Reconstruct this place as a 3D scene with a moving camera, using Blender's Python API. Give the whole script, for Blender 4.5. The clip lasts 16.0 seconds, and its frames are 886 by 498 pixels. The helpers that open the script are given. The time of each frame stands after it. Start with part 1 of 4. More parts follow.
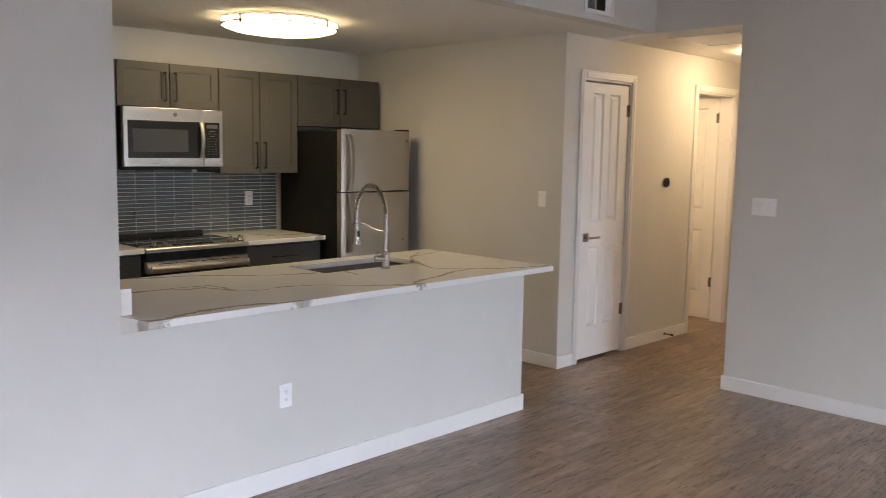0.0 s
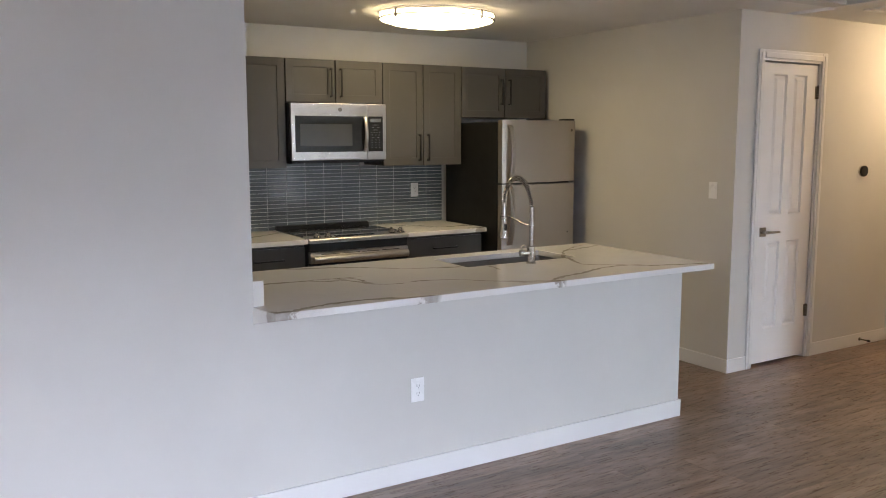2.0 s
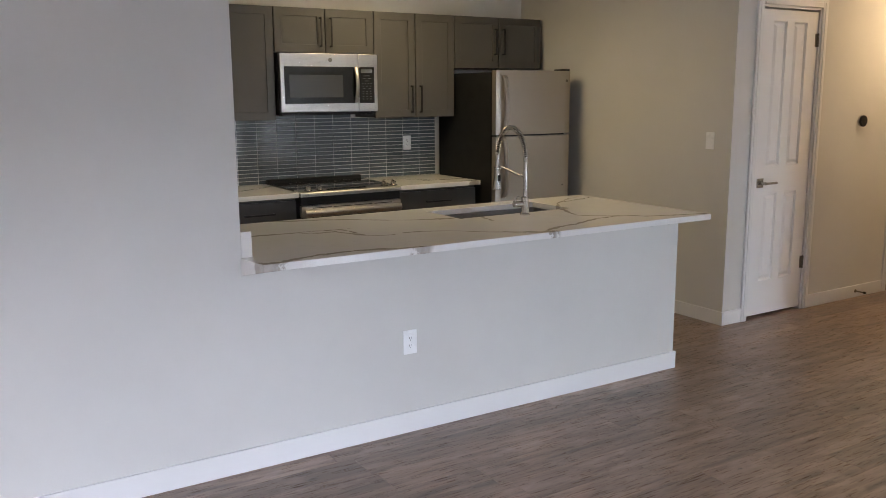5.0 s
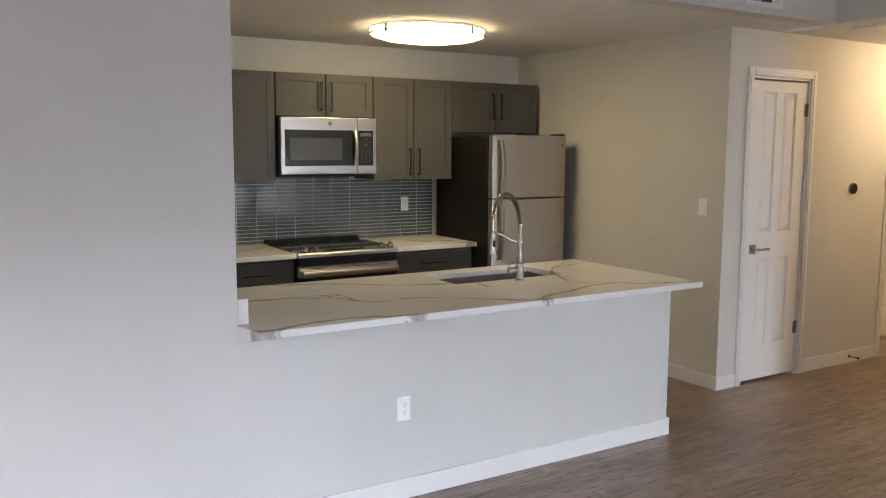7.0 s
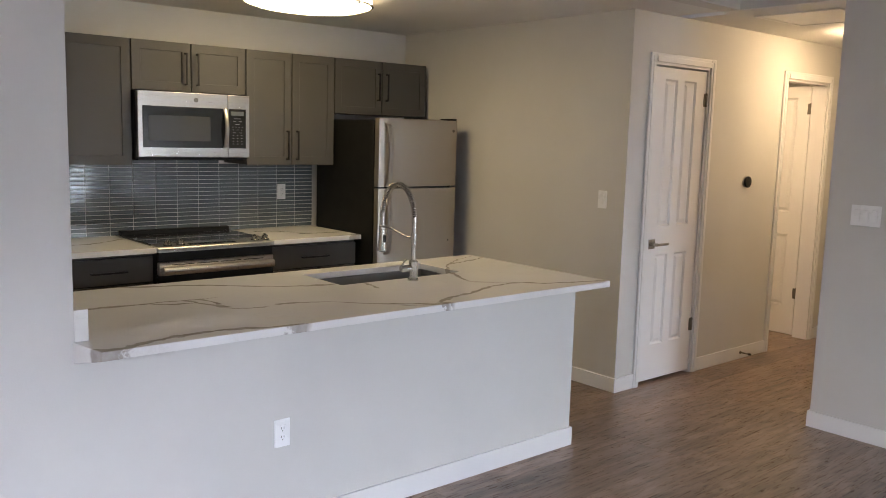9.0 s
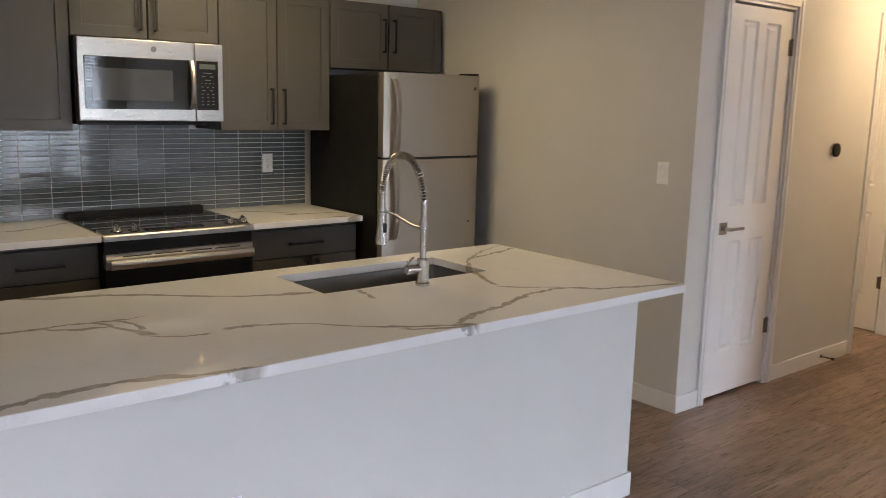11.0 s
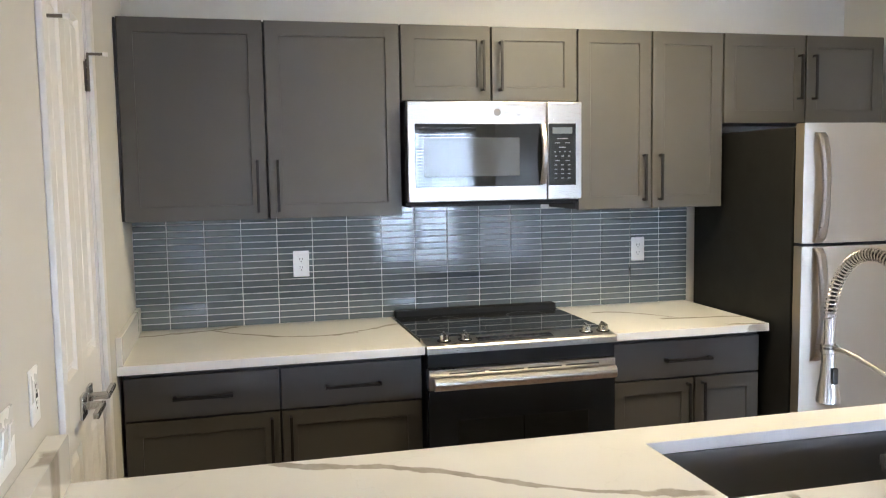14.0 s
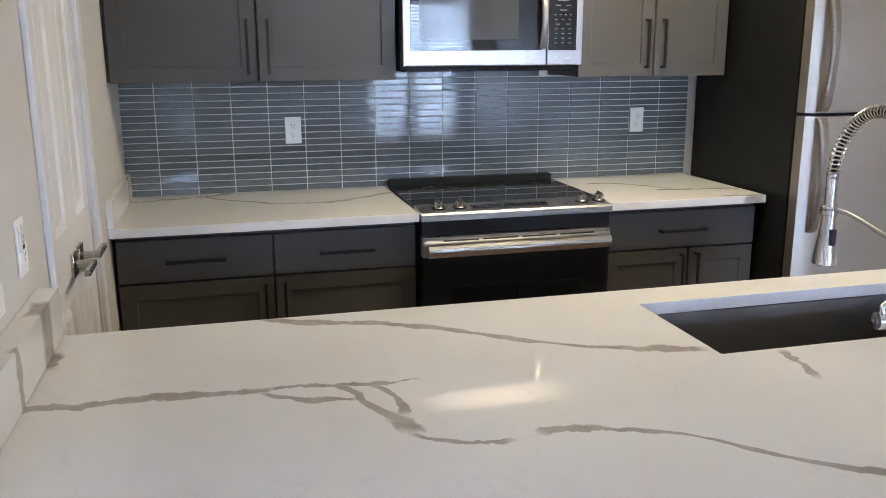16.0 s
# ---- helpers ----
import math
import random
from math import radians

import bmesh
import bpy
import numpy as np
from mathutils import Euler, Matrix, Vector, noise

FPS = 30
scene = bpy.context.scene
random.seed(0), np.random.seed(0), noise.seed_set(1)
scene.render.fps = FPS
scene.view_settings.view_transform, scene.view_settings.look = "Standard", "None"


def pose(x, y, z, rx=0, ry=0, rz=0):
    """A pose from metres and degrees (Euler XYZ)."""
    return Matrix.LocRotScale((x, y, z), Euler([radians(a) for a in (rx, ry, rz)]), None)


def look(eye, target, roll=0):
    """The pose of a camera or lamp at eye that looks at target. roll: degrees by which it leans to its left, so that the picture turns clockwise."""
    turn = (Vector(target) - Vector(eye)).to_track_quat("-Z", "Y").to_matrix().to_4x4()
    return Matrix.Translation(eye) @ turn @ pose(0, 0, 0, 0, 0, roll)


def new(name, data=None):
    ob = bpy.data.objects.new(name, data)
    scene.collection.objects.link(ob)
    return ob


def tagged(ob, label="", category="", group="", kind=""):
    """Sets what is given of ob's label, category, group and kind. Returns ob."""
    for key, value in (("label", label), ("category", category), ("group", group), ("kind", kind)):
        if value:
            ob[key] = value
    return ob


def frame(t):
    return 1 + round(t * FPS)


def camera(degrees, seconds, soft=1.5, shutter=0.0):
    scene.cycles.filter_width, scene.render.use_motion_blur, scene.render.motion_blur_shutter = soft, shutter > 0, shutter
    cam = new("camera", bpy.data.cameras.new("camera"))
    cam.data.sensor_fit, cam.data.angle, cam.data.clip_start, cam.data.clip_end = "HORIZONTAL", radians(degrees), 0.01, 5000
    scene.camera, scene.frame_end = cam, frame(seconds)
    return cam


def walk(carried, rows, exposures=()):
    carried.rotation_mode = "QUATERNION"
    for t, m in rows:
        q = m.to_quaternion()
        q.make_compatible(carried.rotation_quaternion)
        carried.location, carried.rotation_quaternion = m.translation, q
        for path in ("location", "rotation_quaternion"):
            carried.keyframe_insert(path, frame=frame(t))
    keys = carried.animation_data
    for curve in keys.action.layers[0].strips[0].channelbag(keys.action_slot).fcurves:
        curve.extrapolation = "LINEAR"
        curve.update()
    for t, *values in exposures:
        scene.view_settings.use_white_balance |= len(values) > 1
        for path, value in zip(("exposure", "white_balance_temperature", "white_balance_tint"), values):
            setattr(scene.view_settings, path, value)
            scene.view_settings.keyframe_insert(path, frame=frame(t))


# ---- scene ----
cam = camera(55.4, 16.0, soft=0.85, shutter=0.25)
PATH = [
    (0, (5.993, -1.46, 1.593), (4.595, -0.048, 1.361), 0.9),
    (0.5, (6.009, -1.275, 1.568), (4.462, -0.029, 1.338), 0.3),
    (1, (6.044, -1.145, 1.57), (4.38, -0.064, 1.317), -0.3),
    (1.5, (6.083, -1.13, 1.575), (4.383, -0.114, 1.295), -0.3),
    (2, (6.101, -1.137, 1.615), (4.411, -0.101, 1.352), -0.1),
    (2.5, (6.084, -1.128, 1.639), (4.392, -0.075, 1.474), 0.0),
    (3, (6.086, -1.132, 1.622), (4.389, -0.08, 1.51), 0.1),
    (3.5, (6.06, -1.107, 1.593), (4.364, -0.061, 1.417), -0.0),
    (4, (6.055, -1.102, 1.58), (4.371, -0.062, 1.296), -0.2),
    (4.2, (6.05, -1.092, 1.565), (4.368, -0.057, 1.249), -0.3),
    (6.3, (6.08, -1.088, 1.605), (4.413, -0.049, 1.23), -0.3),
    (6.5, (6.09, -1.095, 1.619), (4.418, -0.052, 1.28), -0.2),
    (7, (6.097, -1.098, 1.65), (4.412, -0.048, 1.41), 0.3),
    (7.5, (6.09, -1.096, 1.662), (4.397, -0.044, 1.497), 0.5),
    (8, (6.057, -1.053, 1.638), (4.374, 0.013, 1.467), 0.6),
    (8.5, (5.893, -0.973, 1.622), (4.316, 0.235, 1.392), 1.3),
    (8.7, (5.788, -0.937, 1.636), (4.275, 0.345, 1.38), 1.6),
    (10.8, (4.872, -0.207, 1.583), (3.356, 1.055, 1.253), 1.6),
    (11, (4.799, -0.16, 1.583), (3.273, 1.086, 1.24), 1.4),
    (11.5, (4.558, 0.049, 1.559), (2.85, 1.025, 1.2), -0.5),
    (12, (4.356, 0.145, 1.564), (2.567, 0.953, 1.18), -0.8),
    (12.5, (4.1, 0.157, 1.589), (2.306, 0.964, 1.228), 0.1),
    (13, (3.93, 0.22, 1.617), (2.066, 0.898, 1.364), -0.2),
    (13.5, (3.844, 0.353, 1.629), (1.913, 0.854, 1.48), -0.4),
    (14, (3.76, 0.39, 1.574), (1.829, 0.878, 1.391), -0.9),
    (14.5, (3.701, 0.38, 1.537), (1.787, 0.86, 1.205), -0.9),
    (15, (3.706, 0.381, 1.529), (1.808, 0.854, 1.11), -0.7),
    (15.5, (3.722, 0.382, 1.532), (1.835, 0.86, 1.073), -0.4),
    (16, (3.727, 0.397, 1.512), (1.842, 0.884, 1.053), -0.3),
]
walk(cam, [(t, look(eye, target, roll)) for t, eye, target, roll in PATH],
     exposures=[(0, -0.05, 7150, 18), (1, -0.1, 6950, 16), (2, -0.05, 6900, 17), (2.5, 0.15, 6950, 17), (3.25, 0.25, 7050, 17), (4, -0.2, 6950, 17), (6.5, -0.25, 7150, 17), (7, 0.0, 7150, 16), (7.5, 0.15, 7150, 16), (8, 0.15, 7150, 16), (8.5, -0.05, 7050, 17), (11, -0.05, 6950, 18), (11.5, -0.1, 7000, 18), (12, 0.35, 6850, 17), (12.5, 0.65, 6950, 16), (13, 1.0, 6400, 14), (13.5, 1.1, 6200, 15), (14, 1.1, 6050, 15), (14.5, 1.05, 5850, 18), (15, 0.85, 5750, 18), (16, 0.75, 5700, 18)])

# ---- world and light ----
world = bpy.data.worlds.new("sky")
scene.world = world
world.use_nodes = True
sky = world.node_tree.nodes.new("ShaderNodeTexSky")
sky.sky_type, sky.sun_disc, sky.sun_elevation, sky.sun_rotation = "NISHITA", False, radians(38), radians(250)
world.node_tree.links.new(sky.outputs[0], world.node_tree.nodes["Background"].inputs[0])
world.node_tree.nodes["Background"].inputs[1].default_value = 0.1

KITCHEN_LAMP, HALL_LAMP, DAY_DOOR, DAY_WINDOW, DAY_SOUTH = 16.0, 74.0, 1180.0, 340.0, 850.0


def lamp(name, kind, energy, colour, m, **more):
    data = bpy.data.lights.new(name, kind)
    data.energy, data.color = energy, colour
    for key, value in more.items():
        if key == "shape":
            data.shape = value
        elif key == "size":
            data.size = value
        elif key == "size_y":
            data.size_y = value
        elif key == "angle":
            data.angle = value
    ob = new(name, data)
    ob.matrix_world = m
    return ob


# plan of the place, metres
LEFT, TAN, CLOSET, FACE, RIGHT = -0.01, 3.475, 2.305, 2.757, 3.905
HALL_X, CEIL, HIGH, EAST, SOUTH, HALL_END = 3.40, 2.44, 2.87, 8.0, -4.5, 8.2
TOP = 0.915

sun = lamp("sun", "SUN", 0.8, (1.0, 0.96, 0.90), look((0, 0, 0), (0.45, -0.25, -0.72)), angle=radians(12))
lamp("daylight_door", "AREA", DAY_DOOR, (0.60, 0.74, 1.0), look((EAST + 6.0, -1.2, 3.75), (FACE, -0.9, 0.6)), shape="RECTANGLE", size=5.4, size_y=1.9)
# fill for the right wall and floor, through an added south opening
lamp("daylight_south", "AREA", DAY_SOUTH, (0.76, 0.84, 1.0), look((5.6, SOUTH - 2.0, 2.85), (5.0, SOUTH + 6.0, 0.3)), shape="RECTANGLE", size=3.2, size_y=1.1)
lamp("daylight_window", "AREA", DAY_WINDOW, (0.64, 0.81, 1.0), look((EAST + 0.22, 3.0, 1.10), (0, 3.0, 1.10)), shape="RECTANGLE", size=1.16, size_y=2.0)


# ---- materials ----
class Mat:
    """A node material with small helpers."""

    def __init__(self, name, colour=(0.8, 0.8, 0.8), rough=0.5, metal=0.0, **sockets):
        self.m = bpy.data.materials.new(name)
        self.m.use_nodes = True
        self.t = self.m.node_tree
        self.b = self.t.nodes["Principled BSDF"]
        self.b.inputs["Base Color"].default_value = (*colour, 1)
        self.b.inputs["Roughness"].default_value = rough
        self.b.inputs["Metallic"].default_value = metal
        for key, value in sockets.items():
            self.b.inputs[key.replace("_", " ")].default_value = value

    def node(self, kind, **values):
        n = self.t.nodes.new(kind)
        for key, value in values.items():
            n.inputs[key.replace("_", " ")].default_value = value
        return n

    def link(self, a, b):
        self.t.links.new(a, b)

    def coords(self, scale=(1, 1, 1), kind="Object"):
        c, mp = self.node("ShaderNodeTexCoord"), self.node("ShaderNodeMapping", Scale=scale)
        self.link(c.outputs[kind], mp.inputs["Vector"])
        return mp.outputs["Vector"]

    def noise(self, vector, scale, detail=3.0, rough=0.55):
        n = self.node("ShaderNodeTexNoise", Scale=scale, Detail=detail, Roughness=rough)
        self.link(vector, n.inputs["Vector"])
        return n.outputs["Fac"]

    def math(self, op, a, b=0.0, c=0.0, clamp=False):
        n = self.t.nodes.new("ShaderNodeMath")
        n.operation, n.use_clamp = op, clamp
        for i, v in enumerate((a, b, c)):
            if isinstance(v, (int, float)):
                n.inputs[i].default_value = v
            else:
                self.link(v, n.inputs[i])
        return n.outputs[0]

    def ramp(self, fac, lo, hi, a, b):
        n = self.t.nodes.new("ShaderNodeMapRange")
        self.link(fac, n.inputs["Value"])
        for key, v in (("From Min", lo), ("From Max", hi), ("To Min", a), ("To Max", b)):
            n.inputs[key].default_value = v
        return n.outputs["Result"]

    def mix(self, fac, a, b):
        n = self.t.nodes.new("ShaderNodeMix")
        n.data_type = "RGBA"
        for i, v in ((0, fac), (6, a), (7, b)):
            if isinstance(v, (int, float)):
                n.inputs[i].default_value = v
            elif isinstance(v, tuple):
                n.inputs[i].default_value = (*v, 1)
            else:
                self.link(v, n.inputs[i])
        return n.outputs[2]

    def bump(self, height, strength, distance=0.002):
        n = self.node("ShaderNodeBump", Strength=strength, Distance=distance)
        self.link(height, n.inputs["Height"])
        self.link(n.outputs[0], self.b.inputs["Normal"])

    def colour(self, socket):
        self.link(socket, self.b.inputs["Base Color"])

    def rough(self, socket):
        self.link(socket, self.b.inputs["Roughness"])


def paint(name, colour, rough, peel=0.25, scale=260.0, blotch=0.03, **more):
    """Rolled paint: orange peel, faint blotches, gloss that varies a little."""
    m = Mat(name, colour, rough, **more)
    v = m.coords()
    dark = tuple(c * (1 - blotch) for c in colour)
    light = tuple(min(1, c * (1 + blotch)) for c in colour)
    big = m.noise(v, 1.7, 4)
    m.colour(m.mix(m.ramp(big, 0.3, 0.7, 0, 1), dark, light))
    m.rough(m.ramp(m.noise(v, 9.0), 0.3, 0.7, rough - 0.05, rough + 0.05))
    if peel:
        m.bump(m.noise(v, scale, 2), peel, 0.0012)
    return m.m


WALL = paint("wall_paint", (0.615, 0.600, 0.565), 0.62, 0.35, 190)
CEILING = paint("ceiling_paint", (0.75, 0.735, 0.705), 0.85, 0.6, 120)
TRIM = paint("trim_paint", (0.76, 0.75, 0.735), 0.34, 0.06, 90, 0.015)
DOOR = paint("door_paint", (0.80, 0.79, 0.775), 0.36, 0.10, 140, 0.015)
CABINET = paint("grey_lacquer", (0.073, 0.068, 0.060), 0.44, 0.05, 300, 0.05, Specular_IOR_Level=0.32)
# near black: shade in the cabinet gaps, put into the colour
GAP_SHADE = paint("gap_shade", (0.022, 0.021, 0.020), 0.6, 0.0)
PLATE = paint("white_plastic", (0.88, 0.88, 0.87), 0.28, 0.0, 100, 0.01)
SLOT = paint("dark_slot", (0.02, 0.02, 0.02), 0.6, 0.0)
BLACK = paint("black_enamel", (0.008, 0.008, 0.008), 0.5, 0.12, 420, 0.1, Specular_IOR_Level=0.25)
RUBBER = paint("black_rubber", (0.015, 0.015, 0.015), 0.7, 0.0)
PRINT = paint("pale_print", (0.12, 0.123, 0.126), 0.5, 0.0)
BLIND = paint("blind_slat", (0.80, 0.80, 0.78), 0.45, 0.0)
GROUT = paint("grout", (0.76, 0.76, 0.74), 0.9, 0.3, 500, 0.06)


def metal(name, colour, rough, grain=(1, 1, 60), strength=0.025):
    """Brushed metal, the brush lines along one axis."""
    m = Mat(name, colour, rough, 1.0)
    v = m.coords(grain)
    n = m.noise(v, 28.0, 4, 0.7)
    m.rough(m.ramp(n, 0.25, 0.75, rough - 0.07, rough + 0.09))
    m.bump(n, strength, 0.0006)
    return m.m


STEEL = metal("brushed_steel", (0.44, 0.412, 0.378), 0.30, (1, 0.6, 40))
STEEL_DOOR = metal("brushed_steel_door", (0.42, 0.375, 0.315), 0.47, (1, 40, 0.6))
SINK = metal("sink_steel", (0.19, 0.185, 0.18), 0.40, (1, 30, 30), 0.03)
NICKEL = metal("brushed_nickel", (0.50, 0.48, 0.45), 0.24, (30, 30, 1), 0.05)
BRONZE = paint("dark_bronze", (0.012, 0.010, 0.009), 0.42, 0.0, Specular_IOR_Level=0.25)
HINGE = metal("satin_hinge", (0.17, 0.15, 0.125), 0.38, (30, 30, 1), 0.05)


def glossy(name, colour, rough, **more):
    m = Mat(name, colour, rough, **more)
    v = m.coords()
    m.rough(m.ramp(m.noise(v, 6.0, 5), 0.3, 0.7, rough * 0.7, rough * 1.5))
    return m.m


GLASS_BLACK = glossy("black_glass", (0.010, 0.011, 0.012), 0.018, Specular_IOR_Level=0.6)
OVEN_GLASS = glossy("oven_glass", (0.016, 0.018, 0.023), 0.06, Specular_IOR_Level=0.6)
SCREEN = glossy("microwave_screen", (0.050, 0.053, 0.057), 0.05)
DISPLAY = glossy("display", (0.09, 0.10, 0.105), 0.15)

pane = Mat("window_glass", (1, 1, 1), 0.0, Transmission_Weight=1.0, IOR=1.45)
PANE = pane.m


def glow(name, colour, strength):
    m = Mat(name, (0.85, 0.83, 0.78), 0.4)
    m.b.inputs["Emission Color"].default_value = (*colour, 1)
    m.b.inputs["Emission Strength"].default_value = strength
    return m.m


RANGE_STEEL = metal("range_steel", (0.46, 0.44, 0.415), 0.30, (1, 0.6, 40))
KNOB = metal("knob_steel", (0.55, 0.53, 0.50), 0.24, (30, 30, 1), 0.04)
DIFFUSER = glow("frosted_diffuser", (1.0, 0.84, 0.50), KITCHEN_LAMP)
HALL_GLASS = glow("hall_diffuser", (1.0, 0.76, 0.46), HALL_LAMP)


def tile_material():
    """Blue-grey glass tile, each a little different."""
    m = Mat("glass_tile", (0.1, 0.13, 0.15), 0.07, Specular_IOR_Level=0.6)
    info = m.node("ShaderNodeObjectInfo")
    v = m.coords()
    a = m.mix(info.outputs["Random"], (0.108, 0.130, 0.139), (0.142, 0.165, 0.172))
    m.colour(m.mix(m.ramp(m.noise(v, 14, 3), 0.3, 0.7, 0, 0.35), a, (0.095, 0.115, 0.123)))
    m.rough(m.ramp(m.noise(v, 40), 0.3, 0.7, 0.025, 0.08))
    m.bump(m.noise(m.coords((1, 1, 1), "Object"), 9.0, 2), 0.010, 0.003)
    return m.m


TILE = tile_material()


def plank_material():
    """Grey-brown vinyl plank with long streaks, knots and a satin wear layer."""
    m = Mat("vinyl_plank", (0.15, 0.11, 0.09), 0.36)
    info, geo = m.node("ShaderNodeObjectInfo"), m.node("ShaderNodeNewGeometry")
    rnd = m.math("FRACT", m.math("ADD", info.outputs["Random"], geo.outputs["Random Per Island"]))
    off = m.node("ShaderNodeCombineXYZ")
    for i, k in enumerate((3.1, 17.0, 7.0)):
        m.link(m.math("MULTIPLY", rnd, k), off.inputs[i])
    add = m.node("ShaderNodeVectorMath")
    m.link(geo.outputs["Position"], add.inputs[0])
    m.link(off.outputs[0], add.inputs[1])

    def stretched(scale):
        mp = m.node("ShaderNodeMapping", Scale=scale)
        m.link(add.outputs[0], mp.inputs["Vector"])
        return mp.outputs["Vector"]

    streak = m.noise(stretched((17, 1.5, 1)), 1.5, 6, 0.60)
    fine = m.noise(stretched((110, 5, 1)), 1.5, 4, 0.7)
    cloud = m.noise(stretched((4.0, 1.1, 1)), 1.4, 4)
    knot = m.noise(stretched((10, 5.0, 1)), 1.4, 2)
    base = m.mix(m.ramp(streak, 0.34, 0.66, 0, 1), (0.080, 0.050, 0.037), (0.300, 0.205, 0.153))
    base = m.mix(m.ramp(cloud, 0.35, 0.70, 0, 0.70), base, (0.150, 0.098, 0.073))
    pale = m.noise(stretched((7, 2.2, 1)), 1.7, 5, 0.65)
    base = m.mix(m.ramp(pale, 0.50, 0.70, 0, 0.75), base, (0.33, 0.235, 0.185))
    base = m.mix(m.ramp(fine, 0.45, 0.75, 0, 0.24), base, (0.34, 0.245, 0.19))
    base = m.mix(m.ramp(fine, 0.42, 0.28, 0, 0.35), base, (0.055, 0.034, 0.026))
    base = m.mix(m.ramp(knot, 0.72, 0.80, 0, 0.7), base, (0.035, 0.022, 0.017))
    tone = m.mix(rnd, (0.82, 0.81, 0.80), (1.18, 1.16, 1.14))
    mul = m.t.nodes.new("ShaderNodeMix")
    mul.data_type, mul.blend_type = "RGBA", "MULTIPLY"
    mul.inputs[0].default_value = 1.0
    m.link(base, mul.inputs[6])
    m.link(tone, mul.inputs[7])
    m.colour(mul.outputs[2])
    m.rough(m.ramp(fine, 0.3, 0.7, 0.24, 0.37))
    m.bump(fine, 0.18, 0.0008)
    return m.m


PLANK = plank_material()


def quartz(name, veins):
    """White quartz. veins: (axis across, from, to, half width, the place across at even steps): soft lines that wander with noise."""
    m = Mat(name, (0.78, 0.76, 0.72), 0.05, Specular_IOR_Level=0.5)
    v = m.coords()
    sep = m.node("ShaderNodeSeparateXYZ")
    m.link(v, sep.inputs[0])
    wob = m.math("MULTIPLY", m.math("SUBTRACT", m.noise(v, 6.0, 4, 0.6), 0.5), 0.07)
    wob2 = m.math("MULTIPLY", m.math("SUBTRACT", m.noise(v, 26.0, 4, 0.65), 0.5), 0.034)
    shift = m.math("ADD", wob, wob2)
    thick = m.ramp(m.noise(v, 8.0, 4, 0.6), 0.3, 0.7, 0.35, 1.6)
    x, y = m.math("ADD", sep.outputs[0], shift), m.math("ADD", sep.outputs[1], m.math("MULTIPLY", shift, 0.6))
    total = None
    for across, start, end, width, points in veins:
        along, other = (y, x) if across == "x" else (x, y)
        lo, hi = min(points) - 0.05, max(points) + 0.05
        f = m.ramp(along, start, end, 0.0, 1.0)
        curve = m.t.nodes.new("ShaderNodeFloatCurve")
        c = curve.mapping.curves[0]
        u = [(p - lo) / (hi - lo) for p in points]
        c.points[0].location, c.points[-1].location = (0, u[0]), (1, u[-1])
        for i, p in enumerate(u[1:-1]):
            c.points.new((i + 1) / (len(u) - 1), p)
        curve.mapping.update()
        m.link(f, curve.inputs["Value"])
        place = m.ramp(curve.outputs[0], 0, 1, lo, hi)
        away = m.math("ABSOLUTE", m.math("SUBTRACT", other, place))
        line = m.ramp(m.math("DIVIDE", away, m.math("MULTIPLY", thick, width)), 0.7, 1.0, 1.0, 0.0)
        inside = m.math("MULTIPLY", m.ramp(along, start - 0.004, start + 0.02, 0, 1), m.ramp(along, end - 0.02, end + 0.004, 1, 0))
        line = m.math("MULTIPLY", line, inside)
        total = line if total is None else m.math("MAXIMUM", total, line)
    wisp = m.ramp(m.math("ABSOLUTE", m.math("SUBTRACT", m.noise(v, 2.6, 6, 0.55), 0.5)), 0.0, 0.006, 0.14, 0.0)
    cloud = m.mix(m.ramp(m.noise(v, 2.0, 3), 0.35, 0.7, 0, 1), (0.79, 0.775, 0.745), (0.73, 0.715, 0.685))
    ground = m.mix(wisp, cloud, (0.50, 0.48, 0.45))
    tone = m.mix(m.ramp(m.noise(v, 18.0, 3), 0.35, 0.65, 0, 1), (0.30, 0.265, 0.225), (0.43, 0.395, 0.35))
    m.colour(m.mix(m.math("MULTIPLY", total, 0.9), ground, tone))
    m.rough(m.ramp(m.noise(v, 12), 0.3, 0.7, 0.035, 0.07))
    return m.m


# ---- building helpers ----
ORIGIN = {}


def box(bm, x0, x1, y0, y1, z0, z1, bevel=0.0, seg=2):
    verts = bmesh.ops.create_cube(bm, size=1.0)["verts"]
    for v in verts:
        v.co = Vector((x0 + (v.co.x + 0.5) * (x1 - x0), y0 + (v.co.y + 0.5) * (y1 - y0), z0 + (v.co.z + 0.5) * (z1 - z0)))
    if bevel:
        edges = list({e for v in verts for e in v.link_edges})
        bmesh.ops.bevel(bm, geom=edges, offset=bevel, segments=seg, profile=0.5, affect="EDGES")
    return bm


def boxed(*sizes, bevel=0.0):
    bm = bmesh.new()
    for s in sizes:
        box(bm, *s, bevel=bevel)
    return bm


def rod(bm, a, b, r, r2=None, segments=20):
    a, b = Vector(a), Vector(b)
    m = Matrix.Translation((a + b) / 2) @ (b - a).to_track_quat("Z", "Y").to_matrix().to_4x4()
    bmesh.ops.create_cone(bm, cap_ends=True, segments=segments, radius1=r, radius2=r if r2 is None else r2, depth=(b - a).length, matrix=m)
    return bm


